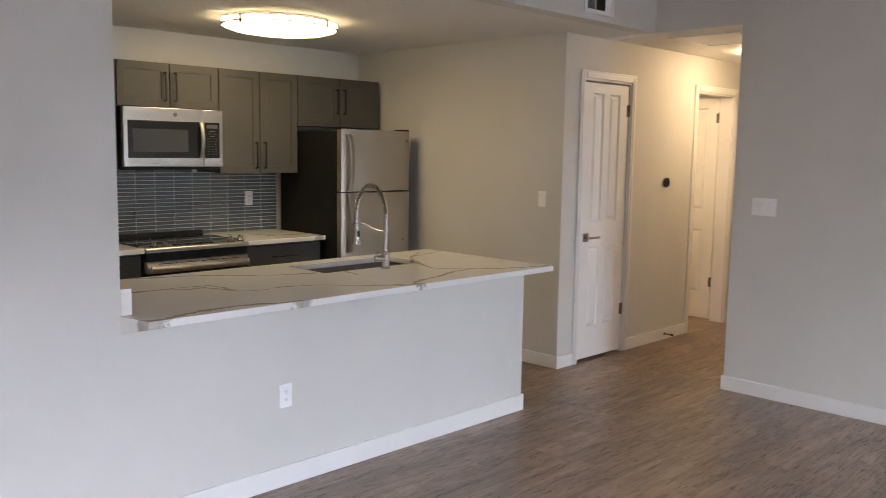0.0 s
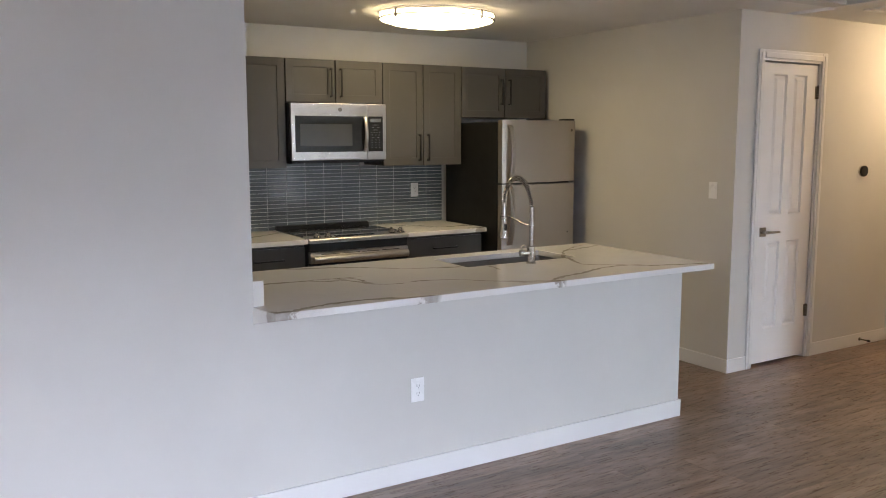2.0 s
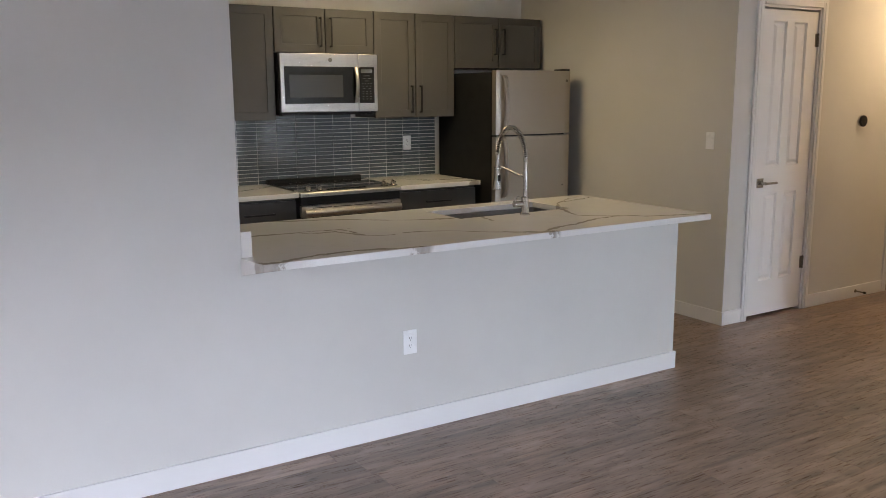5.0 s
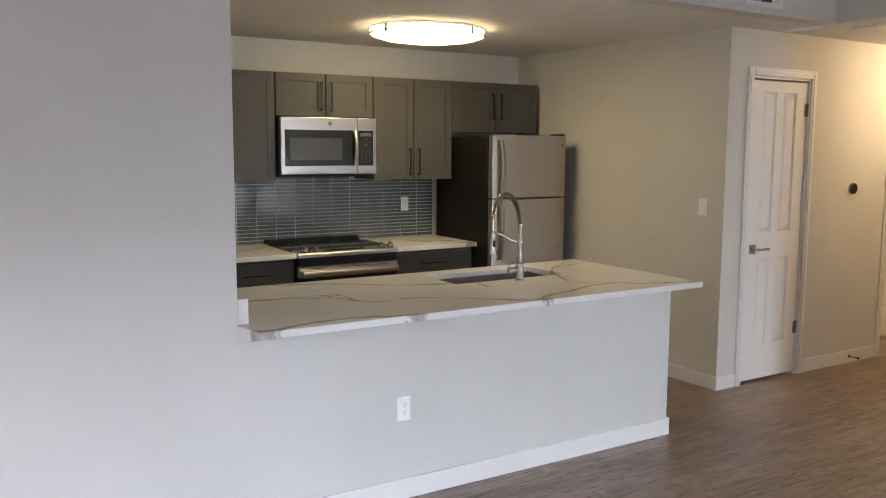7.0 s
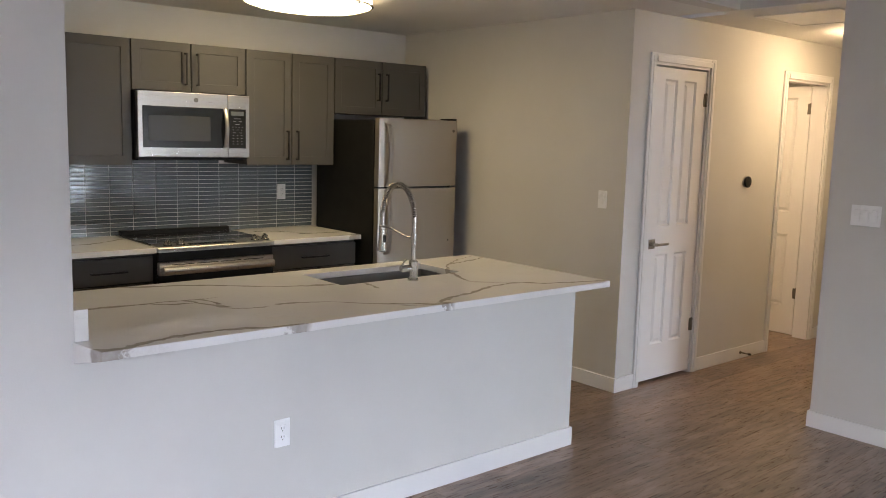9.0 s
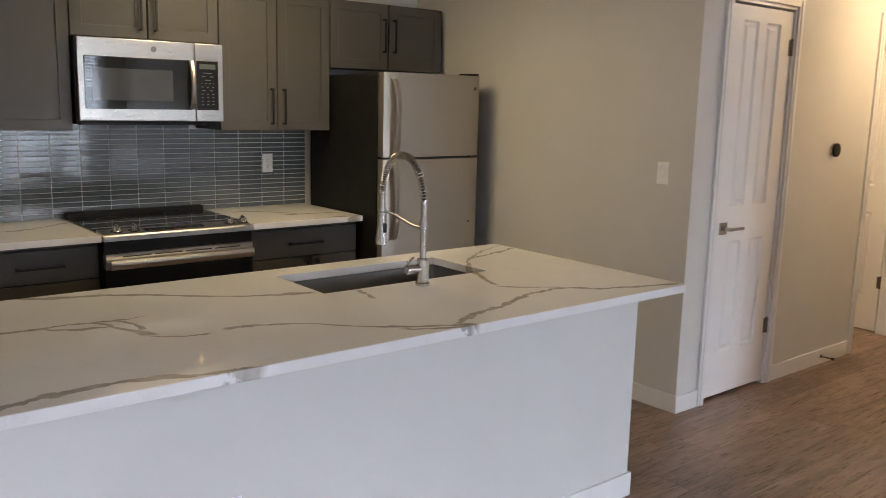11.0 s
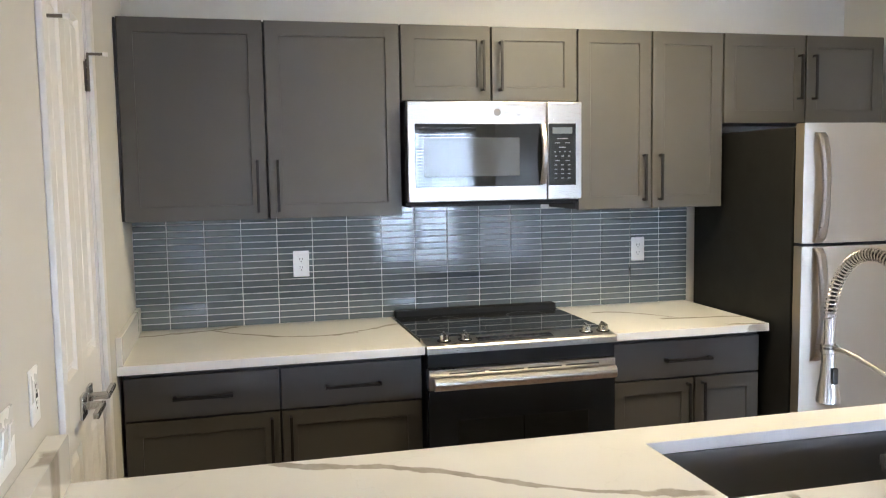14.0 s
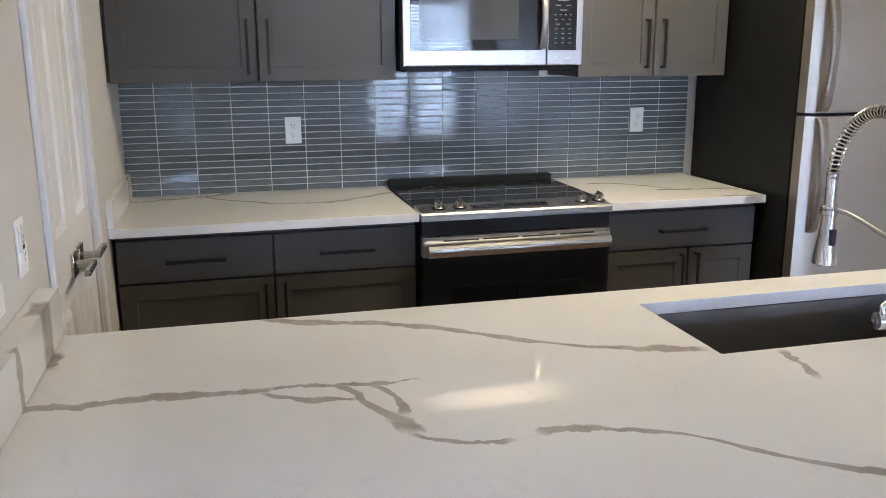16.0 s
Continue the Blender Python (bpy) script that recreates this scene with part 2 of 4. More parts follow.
def tube(bm, path, radius, segments=20):
    """Sweep a round section along a list of points; radius may be a list."""
    pts = [Vector(p) for p in path]
    rings, side = [], None
    for i, p in enumerate(pts):
        d = (pts[min(i + 1, len(pts) - 1)] - pts[max(i - 1, 0)]).normalized()
        if side is None:
            side = d.orthogonal().normalized()
        side = (side - d * side.dot(d)).normalized()
        up = d.cross(side)
        r = radius[i] if isinstance(radius, list) else radius
        rings.append([bm.verts.new(p + r * (math.cos(2 * math.pi * k / segments) * side + math.sin(2 * math.pi * k / segments) * up)) for k in range(segments)])
    for a, b in zip(rings, rings[1:]):
        for k in range(segments):
            bm.faces.new((a[k], a[(k + 1) % segments], b[(k + 1) % segments], b[k]))
    bm.faces.new(rings[0][::-1])
    bm.faces.new(rings[-1])
    return bm


def lathe(bm, profile, centre, axis="z", segments=32, sx=1.0, sy=1.0):
    """Turn (radius, height) pairs round an axis; sx, sy stretch the section."""
    rings = []
    for r, h in profile:
        ring = []
        for k in range(segments):
            a = 2 * math.pi * k / segments
            u, w = r * math.cos(a) * sx, r * math.sin(a) * sy
            local = {"z": (u, w, h), "x": (h, u, w), "y": (w, h, u)}[axis]
            ring.append(bm.verts.new(Vector(centre) + Vector(local)))
        rings.append(ring)
    for a, b in zip(rings, rings[1:]):
        for k in range(segments):
            bm.faces.new((a[k], a[(k + 1) % segments], b[(k + 1) % segments], b[k]))
    bm.faces.new(rings[0][::-1])
    bm.faces.new(rings[-1])
    return bm


def mesh_of(name, bm, material, origin=(0, 0, 0)):
    bmesh.ops.recalc_face_normals(bm, faces=bm.faces)
    bmesh.ops.translate(bm, verts=bm.verts, vec=-Vector(origin))
    me = bpy.data.meshes.new(name)
    bm.to_mesh(me)
    bm.free()
    me.materials.append(material)
    me.polygons.foreach_set("use_smooth", [True] * len(me.polygons))
    me.set_sharp_from_angle(angle=radians(20))
    return me


def thing(name, origin, label, category, group=""):
    ob = new(name)
    ob.location = origin
    ob.empty_display_size = 0.05
    ORIGIN[ob] = Vector(origin)
    return tagged(ob, label, category, group)


def part(name, bm, material, parent, label=""):
    """Links a bmesh, given in the world's metres, as one mesh under a thing or a part."""
    ob = new(name, mesh_of(name, bm, material, ORIGIN[parent]))
    ob.parent = parent
    ORIGIN[ob] = ORIGIN[parent]
    return tagged(ob, label)


def solid(name, bm, material, label, category, origin=(0, 0, 0), kind="", group=""):
    """One top-level mesh."""
    ob = new(name, mesh_of(name, bm, material, origin))
    ob.location = origin
    ORIGIN[ob] = Vector(origin)
    return tagged(ob, label, category, group, kind)


def structure(name, bm, material, label, category="wall"):
    return solid(name, bm, material, label, category, kind="structure")


# ---- the shell ----
T = 0.12
DOOR_H, CASE = 2.135, 0.06
PAN0, PAN1 = 0.985, 1.635          # pantry pair, in the kitchen's side wall
CL0, CL1 = 3.715, 4.330          # closet door
HD0, HD1 = 5.395, 6.060          # hall door


def wall_along_y(name, x0, x1, y0, y1, z0, z1, openings, label):
    """A wall that runs along y, with door openings (from, to, sill, head)."""
    bm, at = bmesh.new(), y0
    for a, b, sill, head in openings:
        box(bm, x0, x1, at, a, z0, z1)
        if sill > z0:
            box(bm, x0, x1, a, b, z0, sill)
        box(bm, x0, x1, a, b, head, z1)
        at = b
    box(bm, x0, x1, at, y1, z0, z1)
    return structure(name, bm, WALL, label)


structure("wall_back", boxed((-T, 0, LEFT - T, TAN + T, 0, CEIL)), WALL, "off-white painted kitchen wall behind the cabinets")
bm = boxed((0, PAN0, LEFT - T, LEFT, 0, CEIL), (PAN0, PAN1, LEFT - T, LEFT, DOOR_H, CEIL), (PAN1, FACE - T, LEFT - T, LEFT, 0, CEIL))
structure("wall_kitchen_side", bm, WALL, "off-white painted kitchen side wall with a double-door opening")
structure("wall_living", boxed((FACE - T, FACE, SOUTH, LEFT, 0, HIGH), (FACE - T, FACE, LEFT, RIGHT, CEIL, HIGH)), WALL,
          "off-white painted wall with a wide opening to the kitchen")
structure("wall_half", boxed((FACE - T, FACE, LEFT, 2.515, 0, 0.882)), WALL, "off-white painted half wall under the counter")
structure("wall_fridge_side", boxed((0, CLOSET - T, TAN, TAN + T, 0, CEIL)), WALL, "off-white painted kitchen wall beside the fridge")
wall_along_y("wall_closet", CLOSET - T, CLOSET, TAN, HALL_END, 0, CEIL, [(CL0, CL1, 0, DOOR_H), (HD0, HD1, 0, DOOR_H)], "off-white hall wall with two door openings")
structure("wall_right", boxed((HALL_X, EAST, RIGHT, RIGHT + T, 0, HIGH), (FACE, HALL_X, RIGHT, RIGHT + T, CEIL, HIGH)), WALL, "off-white living room wall beside the hall")
structure("wall_hall", boxed((HALL_X, HALL_X + T, RIGHT + T, HALL_END, 0, CEIL)), WALL, "off-white painted hall wall")
structure("wall_hall_end", boxed((CLOSET - T, HALL_X + T, HALL_END, HALL_END + T, 0, CEIL)), WALL, "off-white painted hall end wall")
structure("wall_south", boxed((FACE - T, 4.6, SOUTH - T, SOUTH, 0, HIGH), (4.6, 6.6, SOUTH - T, SOUTH, 2.10, HIGH), (6.6, EAST, SOUTH - T, SOUTH, 0, HIGH)), WALL, "off-white living room wall out of view, with an added opening for fill light")
wall_along_y("wall_window", EAST, EAST + T, SOUTH - T, RIGHT + T, 0, HIGH, [(-1.85, 0.05, 0, 2.10), (2.40, 3.60, 0.02, 2.15)], "off-white wall with two glass door openings")
# closed rooms behind the doors
structure("wall_closet_inside", boxed((1.2, CLOSET - T, TAN + T, 3.65, 0, CEIL), (1.2, CLOSET - T, 4.6, 4.72, 0, CEIL), (1.1, 1.2, 3.6, 4.72, 0, CEIL)), WALL, "plain closet walls")
structure("wall_bath", boxed((0.2, CLOSET - T, 4.9, 5.02, 0, CEIL), (0.2, CLOSET - T, 7.4, 7.52, 0, CEIL), (0.1, 0.2, 4.9, 7.52, 0, CEIL)), WALL, "plain walls of the room behind the hall door")
structure("wall_pantry", boxed((0.7, 0.8, -0.8, LEFT - T, 0, CEIL), (1.8, 1.9, -0.8, LEFT - T, 0, CEIL), (0.7, 1.9, -0.9, -0.8, 0, CEIL)), WALL, "plain pantry walls")

structure("ceiling_kitchen", boxed((-T, FACE - T, LEFT - T, TAN + T, CEIL, CEIL + 0.1), (CLOSET - T, FACE - T, TAN + T, RIGHT, CEIL, CEIL + 0.1)), CEILING, "off-white textured kitchen ceiling", "ceiling")
structure("ceiling_hall", boxed((0.1, HALL_X + T, RIGHT + T, HALL_END + T, CEIL, CEIL + 0.1), (0.1, CLOSET - T, TAN + T, RIGHT + T, CEIL, CEIL + 0.1), (FACE - T, HALL_X, RIGHT, RIGHT + T, CEIL - 0.004, CEIL)), CEILING, "off-white textured hall ceiling", "ceiling")
structure("ceiling_living", boxed((FACE - T, EAST + T, SOUTH - T, RIGHT + T, HIGH, HIGH + 0.1)), CEILING, "off-white textured living room ceiling", "ceiling")
structure("ceiling_pantry", boxed((0.7, 1.9, -0.9, LEFT - T, CEIL, CEIL + 0.1)), CEILING, "plain pantry ceiling", "ceiling")


def skirting(name, runs, height=0.095):
    """Flat baseboards; each run is a box footprint."""
    bm = bmesh.new()
    for x0, x1, y0, y1 in runs:
        box(bm, x0, x1, y0, y1, 0.0, height, bevel=0.003)
    return structure(name, bm, TRIM, "white painted flat baseboard", "baseboard")


B = 0.013
skirting("baseboard_half_wall", [(FACE, FACE + B, SOUTH + B, 2.515 + B), (FACE - T, FACE, 2.515, 2.515 + B)], 0.10)
skirting("baseboard_fridge_wall", [(0.9, CLOSET + B, TAN - B, TAN), (CLOSET, CLOSET + B, TAN, CL0 - CASE)])
skirting("baseboard_hall", [(CLOSET, CLOSET + B, CL1 + CASE, HD0 - CASE), (CLOSET, CLOSET + B, HD1 + CASE, HALL_END)])
skirting("baseboard_right", [(HALL_X - B, EAST, RIGHT - B, RIGHT), (HALL_X - B, HALL_X, RIGHT, HALL_END)])
skirting("baseboard_south", [(FACE + B, 4.6, SOUTH, SOUTH + B), (6.6, EAST, SOUTH, SOUTH + B)])


def crown(name, a, b, inward):
    """Cove moulding along the ceiling from a to b; inward points into the room."""
    bm = bmesh.new()
    a, b, n = Vector((*a, HIGH)), Vector((*b, HIGH)), Vector((*inward, 0))
    prof = [(0.0, -0.078), (0.008, -0.078), (0.012, -0.066), (0.030, -0.050), (0.050, -0.024), (0.062, -0.012), (0.070, -0.008), (0.070, 0.0), (0.0, 0.0)]
    ring = [[bm.verts.new(p + n * u + Vector((0, 0, w))) for u, w in prof] for p in (a, b)]
    k = len(prof)
    for i in range(k):
        bm.faces.new((ring[0][i], ring[0][(i + 1) % k], ring[1][(i + 1) % k], ring[1][i]))
    bm.faces.new(ring[0])
    bm.faces.new(ring[1][::-1])
    return structure(name, bm, TRIM, "white painted crown moulding", "trim")


crown("trim_crown_living", (FACE, SOUTH), (FACE, RIGHT), (1, 0))
crown("trim_crown_right", (FACE, RIGHT), (EAST, RIGHT), (0, -1))


# ---- doors ----
def casing_x(name, x, y0, y1, label):
    """Casing and jamb of an opening in a wall that faces +x."""
    bm = bmesh.new()
    for a, b, z0, z1 in ((y0 - CASE, y0 - 0.004, 0, DOOR_H + CASE), (y1 + 0.004, y1 + CASE, 0, DOOR_H + CASE), (y0 - 0.004, y1 + 0.004, DOOR_H + 0.004, DOOR_H + CASE)):
        box(bm, x, x + 0.016, a, b, z0, z1, bevel=0.004)
        inner = (a + 0.012, b - 0.012) if b - a < 0.1 else (a, b)
        box(bm, x + 0.014, x + 0.021, inner[0] + 0.006, inner[1] - 0.006, z0, z1 - 0.02, bevel=0.003)
    for a, b, z0, z1 in ((y0 - 0.003, y0 + 0.012, 0, DOOR_H), (y1 - 0.012, y1 + 0.003, 0, DOOR_H), (y0 + 0.012, y1 - 0.012, DOOR_H - 0.012, DOOR_H + 0.003)):
        box(bm, x - T - 0.002, x + 0.003, a, b, z0, z1)
    return structure(name, bm, TRIM, label, "door frame")


def panel_door(bm_size, columns, rows, thick=0.035):
    """The same door with true recesses: stiles and rails round moulded panels."""
    width, height = bm_size
    bm = bmesh.new()
    ys = [0.0] + [v for c in columns for v in c] + [width]
    zs = [0.0] + [v for r in rows for v in r] + [height]
    for i in range(0, len(ys), 2):
        box(bm, -thick, 0, ys[i], ys[i + 1], 0, height)
    for c0, c1 in columns:
        for i in range(0, len(zs), 2):
            box(bm, -thick, 0, c0, c1, zs[i], zs[i + 1])
        for r0, r1 in rows:
            rings = []
            for inset, x in ((0.0, 0.0), (0.003, -0.005), (0.010, -0.013), (0.018, -0.013), (0.036, -0.003)):
                rings.append([bm.verts.new((x, yy, zz)) for yy, zz in ((c0 + inset, r0 + inset), (c1 - inset, r0 + inset), (c1 - inset, r1 - inset), (c0 + inset, r1 - inset))])
            for a, b in zip(rings, rings[1:]):
                for k in range(4):
                    bm.faces.new((a[k], a[(k + 1) % 4], b[(k + 1) % 4], b[k]))
            bm.faces.new(rings[-1])
            back = [bm.verts.new((-thick, yy, zz)) for yy, zz in ((c0, r0), (c0, r1), (c1, r1), (c1, r0))]
            bm.faces.new(back)
    return bm


def moved(bm, m):
    bmesh.ops.transform(bm, matrix=m, verts=bm.verts)
    return bm


def door_thing(name, m, width, height, columns, rows, label, hinges=(), lever_at=None, lever_way=1, hinge_side=1):
    """A panelled door posed by m: y runs along its width, x out of its face."""
    ob = thing(name, m.translation, label, "door")
    ob["kind"] = "structure"
    part("door_leaf", moved(panel_door((width, height), columns, rows), m), DOOR, ob)
    for z in hinges:
        y = width + 0.004 if hinge_side > 0 else -0.004
        bm = bmesh.new()
        for k in range(5):
            rod(bm, (0.005, y, z - 0.045 + k * 0.018 + 0.0006), (0.005, y, z - 0.045 + (k + 1) * 0.018 - 0.0006), 0.0075, segments=14)
        rod(bm, (0.005, y, z + 0.045), (0.005, y, z + 0.052), 0.005, 0.003, 12)
        box(bm, -0.001, 0.003, min(y, y - 0.026 * hinge_side), max(y, y - 0.026 * hinge_side), z - 0.044, z + 0.044, bevel=0.001)
        part("hinge", moved(bm, m), HINGE, ob, "satin metal butt hinge")
    if lever_at:
        y, z = lever_at
        lever = part("door_handle", moved(boxed((0, 0.009, y - 0.032, y + 0.032, z - 0.032, z + 0.032), bevel=0.002), m), NICKEL, ob, "brushed nickel lever handle")
        bm = rod(bmesh.new(), (0.008, y, z), (0.052, y, z), 0.011)
        part("spindle", moved(bm, m), NICKEL, lever)
        bm = boxed((0.044, 0.060, min(y - 0.012 * lever_way, y + 0.118 * lever_way), max(y - 0.012 * lever_way, y + 0.118 * lever_way), z - 0.008, z + 0.008), bevel=0.003)
        part("lever", moved(bm, m), NICKEL, lever)
    return ob


casing_x("door_frame_1", CLOSET, CL0, CL1, "white painted casing round the closet door")
casing_x("door_frame_2", CLOSET, HD0, HD1, "white painted casing round the hall door")
w = CL1 - CL0 - 0.030
four = [(0.030 + 2.03 * 0.105, 0.86), (1.05, 2.015)]
door_thing("door_1", pose(CLOSET - 0.008, CL0 + 0.015, 0.022), w, DOOR_H - 0.046, [(0.115, 0.255), (w - 0.255, w - 0.115)], four,
           "closed white four-panel closet door with a lever handle", (0.33, 1.90), (0.062, 0.935), 1, 1)
w = HD1 - HD0 - 0.030
hinge = Vector((CLOSET - T - 0.012, HD1 - 0.004, 0.015))
turn = pose(0, 0, 0, 0, 0, -91)
leaf_at = Matrix.Translation(hinge - turn.to_3x3() @ Vector((0, w, 0))) @ turn
door_thing("door_2", leaf_at, w, DOOR_H - 0.03, [(0.11, w / 2 - 0.05), (w / 2 + 0.05, w - 0.11)], four,
           "open white panelled door off the hall", (0.36, 1.92), (0.06, 0.93), 1, 1)
# the pantry pair faces +y
bm = bmesh.new()
for a, b, z0, z1 in ((PAN0 - CASE, PAN0 - 0.004, 0, DOOR_H + CASE), (PAN1 + 0.004, PAN1 + CASE, 0, DOOR_H + CASE), (PAN0 - 0.004, PAN1 + 0.004, DOOR_H + 0.004, DOOR_H + CASE)):
    box(bm, a, b, LEFT, LEFT + 0.016, z0, z1, bevel=0.004)
for a, b, z0, z1 in ((PAN0 - 0.003, PAN0 + 0.012, 0, DOOR_H), (PAN1 - 0.012, PAN1 + 0.003, 0, DOOR_H), (PAN0 + 0.012, PAN1 - 0.012, DOOR_H - 0.012, DOOR_H + 0.003)):
    box(bm, a, b, LEFT - T, LEFT + 0.003, z0, z1)
structure("door_frame_3", bm, TRIM, "white painted casing round the pantry doors", "door frame")
w = (PAN1 - PAN0 - 0.034) / 2
pair = [(0.23, 0.86), (1.05, 2.015)]
# turned so that the leaf's width runs towards -x and its face looks to +y
door_thing("door_3", pose(PAN1 - 0.015, LEFT - 0.004, 0.015, 0, 0, 90), w, DOOR_H - 0.03, [(0.078, w - 0.078)], pair,
           "closed white pantry door with a lever, hinged towards the room", (0.33, 1.86), (w - 0.05, 0.945), -1, -1)
door_thing("door_4", pose(PAN1 - 0.017 - w, LEFT - 0.004, 0.015, 0, 0, 90), w, DOOR_H - 0.03, [(0.078, w - 0.078)], pair,
           "closed white pantry door with a lever, hinged beside the counter", (0.33, 1.86), (0.05, 0.945), 1, 1)

for name, x in (("hinge_stop", PAN1 + 0.012), ("hinge_stop", PAN0 + 0.030)):
    ob = thing(name, (x, LEFT + 0.02, 1.92), "small hinge-pin door stop at the pantry door", "door stop", "hinge stops")
    part("arm", boxed((x - 0.004, x + 0.004, LEFT + 0.004, LEFT + 0.050, 1.936, 1.944), bevel=0.001), HINGE, ob)
    part("plate", boxed((x - 0.004, x + 0.004, LEFT + 0.004, LEFT + 0.010, 1.83, 1.936), bevel=0.001), HINGE, ob)
    part("tip", rod(bmesh.new(), (x, LEFT + 0.050, 1.94), (x, LEFT + 0.064, 1.94), 0.007), PLATE, ob, "white rubber tip")

# ---- kitchen: cabinets ----


def shaker(bm, y0, y1, z0, z1, front, rail=0.057, thick=0.019, recess=0.007):
    """A framed door that faces +x, its panel set back; one closed shell."""
    e = 0.0014
    loops = []
    for inset, x in ((0.0, front - thick), (0.0, front - e), (e, front), (rail - e, front), (rail, front - e), (rail, front - recess)):
        loops.append([bm.verts.new((x, y, z)) for y, z in ((y0 + inset, z0 + inset), (y1 - inset, z0 + inset), (y1 - inset, z1 - inset), (y0 + inset, z1 - inset))])
    for a, b in zip(loops, loops[1:]):
        for k in range(4):
            bm.faces.new((a[k], a[(k + 1) % 4], b[(k + 1) % 4], b[k]))
    bm.faces.new(loops[-1])
    bm.faces.new(loops[0][::-1])
    return bm


def bar_pull(front, y, z, length, upright):
    """A square bar on two posts; y, z its middle."""
    h, s = length / 2, 0.0055
    bm = bmesh.new()
    if upright:
        box(bm, front + 0.024, front + 0.033, y - s, y + s, z - h, z + h, bevel=0.0012)
        for d in (-h + s, h - s):
            box(bm, front - 0.001, front + 0.026, y - s, y + s, z + d - s, z + d + s, bevel=0.0008)
    else:
        box(bm, front + 0.024, front + 0.033, y - h, y + h, z - s, z + s, bevel=0.0012)
        for d in (-h + s, h - s):
            box(bm, front - 0.001, front + 0.026, y + d - s, y + d + s, z - s, z + s, bevel=0.0008)
    return bm


UP_FRONT, UP_TOP = 0.340, 2.172
GAP = 0.0042


def upper_cabinet(y0, y1, z0, handle_z, label):
    ob = thing("upper_cabinet", (0, y0, z0), label, "cabinet", "upper cabinets")
    part("body", boxed((0.001, UP_FRONT - 0.021, y0 + 0.001, y1 - 0.001, z0 + 0.003, UP_TOP - 0.002), bevel=0.001), CABINET, ob)
    # thin dark sheet over the body's front, so the door gaps look shaded
    part("gap_shade_sheet", boxed((UP_FRONT - 0.0208, UP_FRONT - 0.0196, y0 + 0.003, y1 - 0.003, z0 + 0.006, UP_TOP - 0.005)), GAP_SHADE, ob, "dark sheet behind the doors, painting the shade in their gaps")
    mid = (y0 + y1) / 2
    for a, b, side in ((y0 + GAP, mid - GAP, 1), (mid + GAP, y1 - GAP, -1)):
        leaf = part("door", shaker(bmesh.new(), a, b, z0, UP_TOP, UP_FRONT), CABINET, ob)
        y = b - 0.035 if side > 0 else a + 0.035
        part("handle", bar_pull(UP_FRONT, y, handle_z, 0.205, True), BRONZE, leaf, "dark bronze bar pull")
    return ob


upper_cabinet(0.0, 1.086, 1.397, 1.527, "tall grey shaker wall cabinet with two doors")
upper_cabinet(1.086, 1.862, 1.866, 2.008, "short grey shaker wall cabinet over the microwave")
upper_cabinet(1.862, 2.570, 1.397, 1.534, "tall grey shaker wall cabinet beside the fridge")
upper_cabinet(2.570, 3.425, 1.772, 1.980, "short grey shaker wall cabinet over the fridge")
solid("filler_strip", boxed((0.001, UP_FRONT - 0.02, LEFT, -0.001, 1.40, UP_TOP)), CABINET, "grey filler strip beside the wall cabinet", "trim", kind="structure")

LOW_FRONT = 0.638


def base_cabinet(y0, y1, drawers, doors, label, front=LOW_FRONT, way=1):
    """way -1 turns the unit round, so that it faces -x from front."""
    ob = thing("base_cabinet", (0.3, y0, 0), label, "cabinet", "base cabinets")
    part("body", boxed((0.001, front - 0.021, y0 + 0.001, y1 - 0.001, 0.10, 0.880), (0.001, front - 0.08, y0 + 0.001, y1 - 0.001, 0, 0.10)), CABINET, ob)
    # same painted shade for the gaps round drawers and doors
    part("gap_shade_sheet", boxed((front - 0.0208, front - 0.0196, y0 + 0.003, y1 - 0.003, 0.105, 0.862)), GAP_SHADE, ob, "dark sheet behind the fronts, painting the shade in their gaps")
    for a, b in drawers:
        face = part("drawer_front", boxed((front - 0.019, front, a + GAP, b - GAP, 0.704, 0.858), bevel=0.0015), CABINET, ob)
        part("handle", bar_pull(front, (a + b) / 2, 0.778, 0.21, False), BRONZE, face, "dark bronze bar pull")
    for i, (a, b) in enumerate(doors):
        leaf = part("door", shaker(bmesh.new(), a + GAP, b - GAP, 0.105, 0.696, front), CABINET, ob)
        part("handle", bar_pull(front, b - 0.035 if i == 0 else a + 0.035, 0.575, 0.205, True), BRONZE, leaf, "dark bronze bar pull")
    return ob


base_cabinet(0.0, 1.090, [(0.0, 0.549), (0.549, 1.090)], [(0.0, 0.549), (0.549, 1.090)], "grey base cabinet with two drawers and two shaker doors")
base_cabinet(1.880, 2.572, [(1.880, 2.572)], [(1.880, 2.262), (2.262, 2.572)], "grey base cabinet with one drawer and two shaker doors")
ob = thing("island_cabinet", (2.2, 1.2, 0), "grey base cabinets under the island counter, facing the range", "cabinet", "base cabinets")
part("body", boxed((1.90, FACE - T, 0.03, 1.30, 0.10, 0.880), (1.90, FACE - T, 2.14, 2.50, 0.10, 0.880), (1.90, FACE - T, 1.30, 2.14, 0.10, 0.66), (1.97, FACE - T, 0.03, 2.50, 0, 0.10)), CABINET, ob)
for a, b in ((0.04, 0.66), (0.66, 1.30), (1.30, 1.90), (1.90, 2.50)):
    part("door", boxed((1.880, 1.899, a + GAP, b - GAP, 0.105, 0.860), bevel=0.0015), CABINET, ob)

